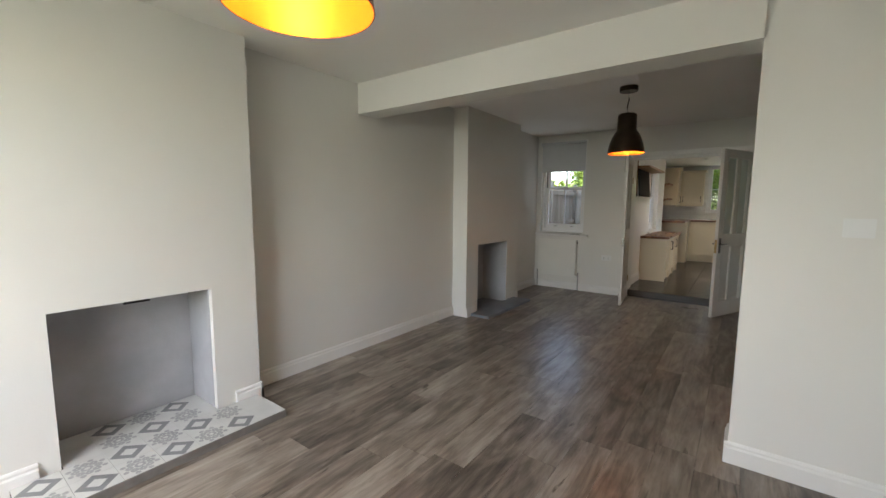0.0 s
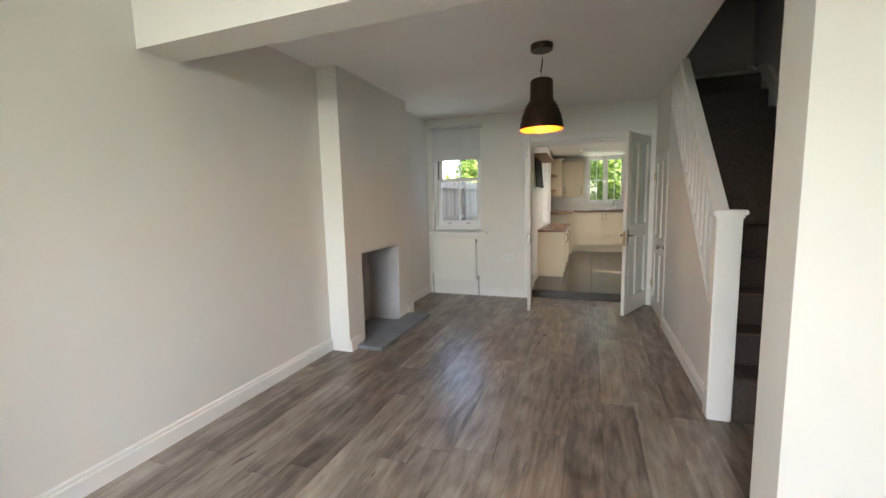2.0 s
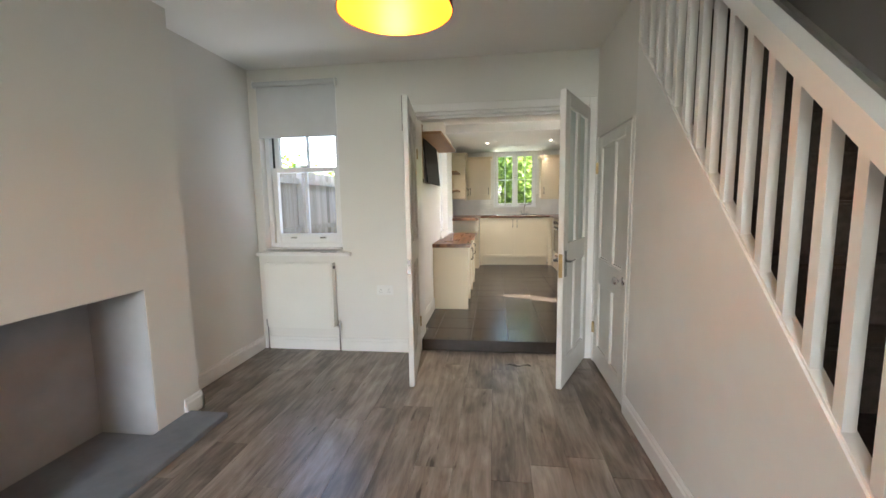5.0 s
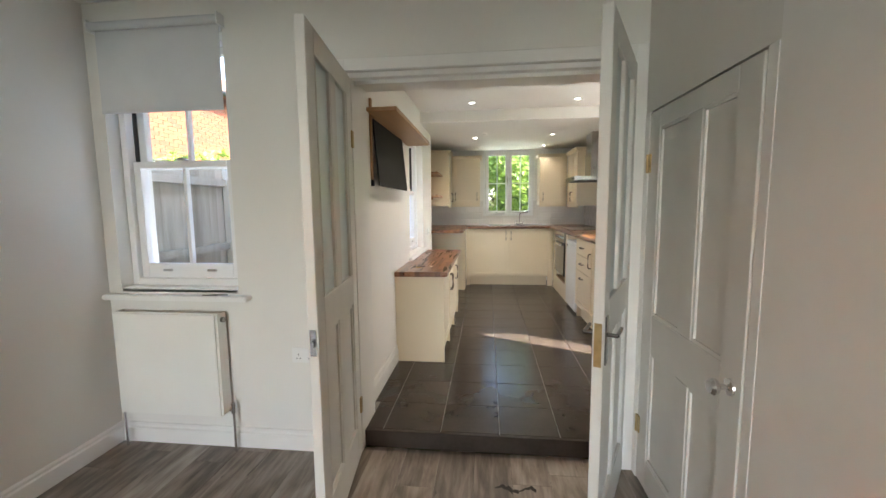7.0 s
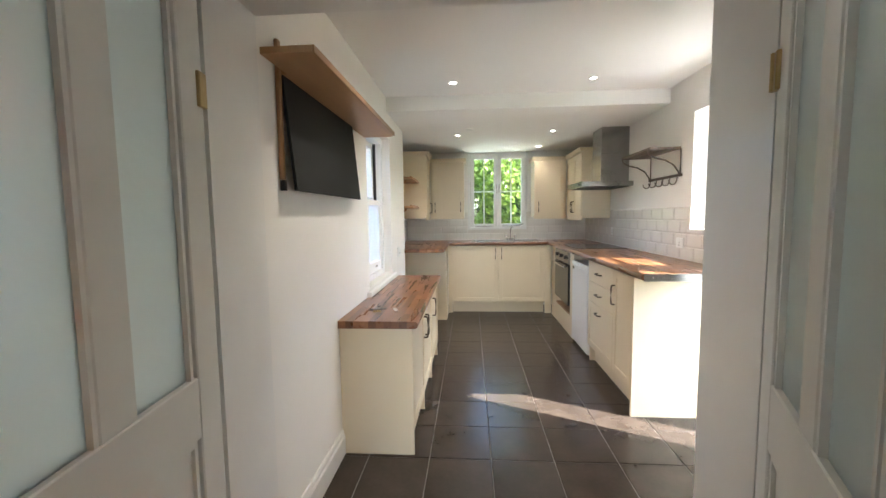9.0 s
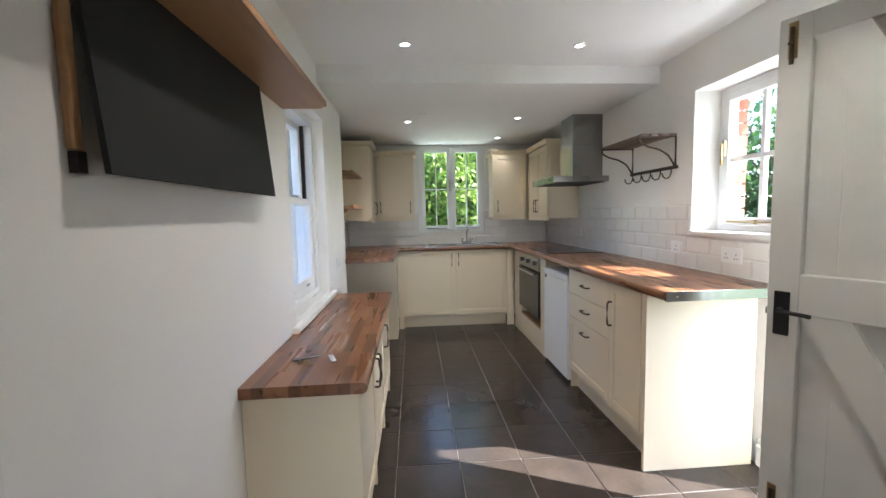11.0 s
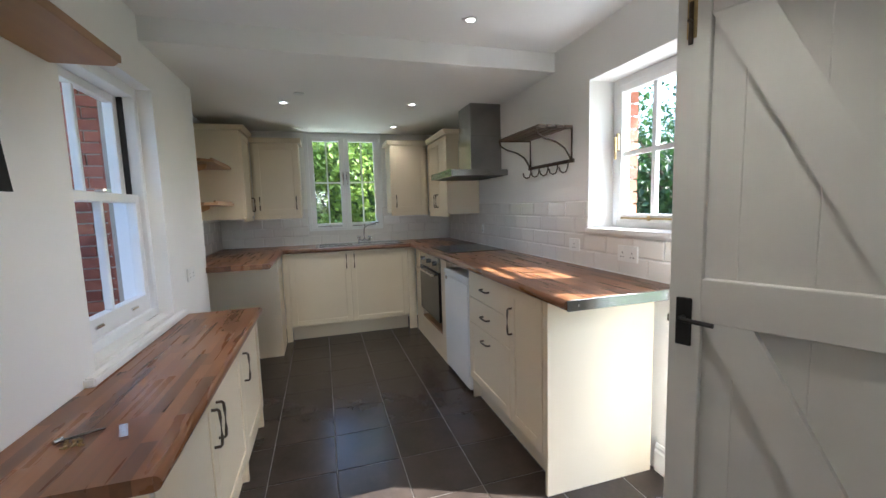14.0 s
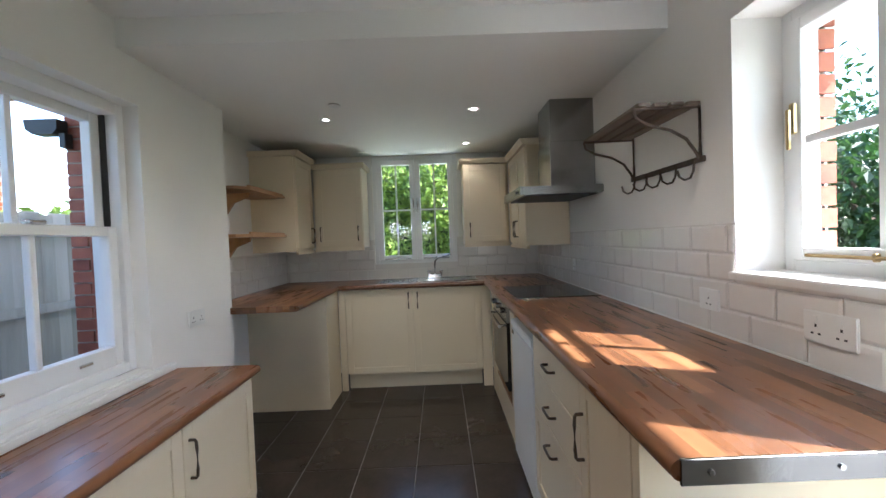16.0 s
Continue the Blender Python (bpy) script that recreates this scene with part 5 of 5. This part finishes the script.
def hedge_left(r):
    y = r.uniform(9, 22)
    return (-4.6 + r.gauss(0, 0.3), y, r.uniform(0.8, 2.05 + 0.15 * math.sin(y * 2)))


leaves("hedge", 7000, hedge_left, 0.11, M_LEAF, "sunlit shrubs behind the garden fence", "hedge", 6)

fe = thing("fence", "weathered pale featheredge board fence with posts", "fence", (-3.4, 9.5, -0.1))
fb = mesh_of("board", prism([(-0.012, 0.0), (0.004, 0.0), (0.012, 0.135), (0.006, 0.135)], 2, -0.06, 1.78), M_FENCE)
y, k = 6.98, 0
while y < 13.2:
    ob = new("board", fb)
    ob.parent = fe
    ob.matrix_parent_inverse = WORLD_FRAME[fe.name]
    ob.location = (-3.4 + 0.004 * math.sin(k * 5.1), y, 0.012 * math.sin(k * 2.3))
    y += 0.118
    k += 1
for y in np.arange(7.0, 13.3, 1.55):
    part("post", bm_box((-3.385, -3.30, y - 0.045, y + 0.045, -0.1, 1.86), bevel=0.005), M_FENCE, fe)
for z in (0.25, 0.95, 1.6):
    part("rail", bm_box((-3.383, -3.34, 7.0, 13.2, z, z + 0.07)), M_FENCE, fe)
fe2 = thing("fence", "weathered board fence closing the yard", "fence", (-2.6, 13.2, -0.1))
for k in range(12):
    ob = new("board", fb)
    ob.parent = fe2
    ob.matrix_parent_inverse = WORLD_FRAME[fe2.name]
    ob.matrix_basis = pose(-3.38 + k * 0.118, 13.25, 0.01 * math.sin(k * 3.0), 0, 0, -90)


def brick_face(name, parent, x, y0, y1, z0, z1, axis, material, outward):
    """Courses of bricks as raised islands on one face."""
    vs, fs = [], []
    rng = random.Random(9)
    L, H, J = 0.225, 0.075, 0.01
    row = 0
    z = z0
    while z < z1:
        u = y0 - (L / 2 if row % 2 else 0)
        while u < y1:
            a, b = max(u, y0), min(u + L - J, y1)
            if b - a > 0.03:
                d = outward * (0.008 + rng.uniform(0, 0.003))
                k = len(vs)
                for dd in (0, d):
                    for p, q in ((a, z), (b, z), (b, min(z + H - J, z1)), (a, min(z + H - J, z1))):
                        vs.append((x + dd, p, q) if axis == "y" else (p, x + dd, q))
                fs += [(k + 4, k + 5, k + 6, k + 7), (k, k + 1, k + 5, k + 4), (k + 1, k + 2, k + 6, k + 5), (k + 2, k + 3, k + 7, k + 6), (k + 3, k, k + 4, k + 7)]
            u += L
        z += H
        row += 1
    me = bpy.data.meshes.new(name)
    me.from_pydata(vs, [], fs)
    me.materials.append(material)
    ob = new(name, me)
    if parent is not None:
        ob.parent = parent
        ob.matrix_parent_inverse = WORLD_FRAME[parent.name]
    return ob


ex = thing("brick_skin", "red brick outer face of the kitchen", "brick wall", kind="structure")
part("mortar_bed", bm_box((-2.36, -1.65, 9.935, 9.958, -0.12, 2.6), (-1.65, -1.627, 9.25, 9.935, -0.12, 2.6), (1.252, 1.28, 8.785, 11.8, -0.12, 2.6), (1.252, 1.29, 8.785, 8.80, 1.2, 2.6)), M_MORTAR, ex)
tagged(brick_face("bricks", ex, 9.934, -2.36, -1.66, -0.1, 2.6, "x", M_BRICK, -1), kind="stuff")
tagged(brick_face("bricks", ex, -1.651, 9.25, 9.92, -0.1, 2.6, "y", M_BRICK, -1), kind="stuff")
tagged(brick_face("bricks", ex, 8.762, 1.205, 1.29, 1.2, 2.6, "x", M_BRICK, -1), kind="stuff")
gt = thing("gutter", "black plastic gutter end fixed to the brick corner", "gutter", (-2.39, 9.9, 2.2))
part("channel", prism([(-2.54, 2.25), (-2.53, 2.19), (-2.49, 2.16), (-2.37, 2.16), (-2.34, 2.19), (-2.34, 2.25)], 1, 9.85, 9.925), M_BLACKIRON, gt)
part("bracket", bm_box((-2.35, -2.31, 9.87, 9.926, 2.08, 2.17), bevel=0.004, seg=1), M_BLACKIRON, gt)

nb = thing("neighbour_house", "orange brick neighbouring house with tiled roof", "house", (-9.5, 11.0, -0.12))
part("wall", bm_box((-13.0, -6.6, 9.2, 13.5, -0.12, 3.9)), M_MORTAR, nb)
tagged(brick_face("bricks", nb, 9.199, -13.0, -6.6, 1.2, 3.9, "x", M_ORANGE, -1), kind="stuff")
tagged(brick_face("bricks", nb, -6.599, 9.2, 13.5, 1.2, 3.9, "y", M_ORANGE, 1), kind="stuff")
part("roof", prism([(-13.4, 3.85), (-6.2, 3.85), (-6.3, 4.0), (-9.8, 6.4), (-13.3, 4.0)], 1, 8.9, 13.8), M_ROOF, nb)
part("gutter", bm_cyl(((-6.25, 8.9, 3.82), (-6.25, 13.8, 3.82), 0.06)), M_BLACKIRON, nb, smooth=True)


# ---- wall tiles ----
def bevel_tile(w, h, d=0.0065, e=0.008):
    """A glazed tile with sloped edges: w along x, h along z, standing out along -y."""
    bm = bmesh.new()
    o = [bm.verts.new((x, -0.0035, z)) for x, z in ((0, 0), (w, 0), (w, h), (0, h))]
    i = [bm.verts.new((x, -d, z)) for x, z in ((e, e), (w - e, e), (w - e, h - e), (e, h - e))]
    b = [bm.verts.new((x, 0, z)) for x, z in ((0, 0), (w, 0), (w, h), (0, h))]
    bm.faces.new(i)
    for k in range(4):
        j = (k + 1) % 4
        bm.faces.new((o[k], o[j], i[j], i[k]))
        bm.faces.new((b[k], b[j], o[j], o[k]))
    return bm


TW, TH = 0.2, 0.1
tile_cache = {}


def tile_at(parent, m, w):
    key = round(w, 3)
    if key not in tile_cache:
        tile_cache[key] = mesh_of("tile", bevel_tile(w - 0.003, TH - 0.003), M_METRO)
    ob = new("tile", tile_cache[key])
    ob.parent = parent
    ob.matrix_basis = m


sb = thing("splashback_east", "white bevelled brick-bond wall tiles above worktop", "wall tiles", kind="structure")
part("grout", bm_box((0.9455, 0.9495, 8.03, 11.49, WT, 1.283), (0.9455, 0.9495, 8.755, 11.49, 1.283, 1.452)), M_METROGROUT, sb)
sn = thing("splashback_north", "white bevelled brick-bond wall tiles behind the sink", "wall tiles", kind="structure")
part("grout", bm_box((-1.615, 0.945, 11.4955, 11.4995, WT, 1.20), (-1.615, -0.725, 11.4955, 11.4995, 1.20, 1.452), (0.115, 0.945, 11.4955, 11.4995, 1.20, 1.452)), M_METROGROUT, sn)
swt = thing("splashback_west", "white bevelled brick-bond wall tiles in the recess", "wall tiles", kind="structure")
part("grout", bm_box((-1.6195, -1.6155, 9.97, 11.49, WT, 1.36)), M_METROGROUT, swt)
for row in range(4):
    z = WT + 0.001 + row * TH
    off = TW / 2 if row % 2 else 0
    u = 11.49 + off
    while u > 8.03:
        b, a = min(u, 11.49), max(u - TW, 8.03 if row < 2 else 8.757)
        if b - a > 0.03:
            tile_at(sb, pose(0.9455, b, z, 0, 0, -90), b - a)
        u -= TW
    for lo, hi in (((-1.60, 0.935),) if row == 0 else ((-1.60, -0.727), (0.118, 0.935))):
        u = lo - off
        while u < hi:
            a, b = max(u, lo), min(u + TW, hi)
            if b - a > 0.03:
                tile_at(sn, pose(a, 11.4955, z, 0, 0, 0), b - a)
            u += TW
    if row < 3:
        u = 10.01 - off
        while u < 11.48:
            a, b = max(u, 10.01), min(u + TW, 11.48)
            if b - a > 0.03:
                tile_at(swt, pose(-1.6155, a, z, 0, 0, 90), b - a)
            u += TW

# ---- kitchen floor ----
kf = thing("kitchen_floor", "dark slate-look square floor tiles with pale grout", "floor", kind="structure")
part("screed", bm_box((-1.62, 0.95, 6.725, 11.5, 0.0, K - 0.004)), M_GROUT, kf)
part("step_riser", bm_box((-1.35, 0.02, 6.70, 6.724, 0.0, K), bevel=0.002, seg=1), M_FLOORTILE, kf, "dark tiled step up from the sitting room")
ft_cache = {}
PX, PY = 0.3335, 0.337
for i in range(-3, 7):
    for j in range(-1, 15):
        a, b = -0.915 + i * PX + 0.0025, -0.915 + (i + 1) * PX - 0.0025
        c, d = 7.04 + j * PY + 0.0025, 7.04 + (j + 1) * PY - 0.0025
        a, b, c, d = max(a, -1.618), min(b, 0.948), max(c, 6.726), min(d, 11.498)
        if b - a < 0.02 or d - c < 0.02:
            continue
        if c < 6.92:
            a, b = max(a, -1.348), min(b, 0.018)
            if b - a < 0.02:
                continue
        key = (round(b - a, 3), round(d - c, 3))
        if key not in ft_cache:
            ft_cache[key] = mesh_of("tile", bm_box((0, key[0], 0, key[1], -0.004, 0.0), bevel=0.0015, seg=1), M_FLOORTILE)
        ob = new("tile", ft_cache[key])
        ob.parent = kf
        ob.location = (a, c, K)

# ---- sitting room floor ----
fl = thing("floor", "grey brown oak laminate plank floor", "floor", kind="structure")
part("underlay", bm_box((-2.83, 1.0, -1.0, 6.70, -0.05, -0.004)), M_SUB, fl)
PW, PL = 0.192, 1.28
pk_cache = {}
rng = random.Random(4)
x = -2.83
while x < 0.999:
    y = -1.0 - rng.uniform(0, PL)
    while y < 6.70:
        a, b = max(y, -1.0), min(y + PL, 6.70)
        w = min(PW, 1.0 - x)
        if b - a > 0.05 and w > 0.02:
            key = (round(w, 3), round(b - a, 2))
            if key not in pk_cache:
                pk_cache[key] = mesh_of("plank", bm_box((0.0006, key[0] - 0.0006, 0.0006, key[1] - 0.0006, -0.004, 0.0), bevel=0.0008, seg=1), M_PLANK)
            ob = new("plank", pk_cache[key])
            ob.parent = fl
            ob.location = (x, a, 0.0)
        y += PL
    x += PW
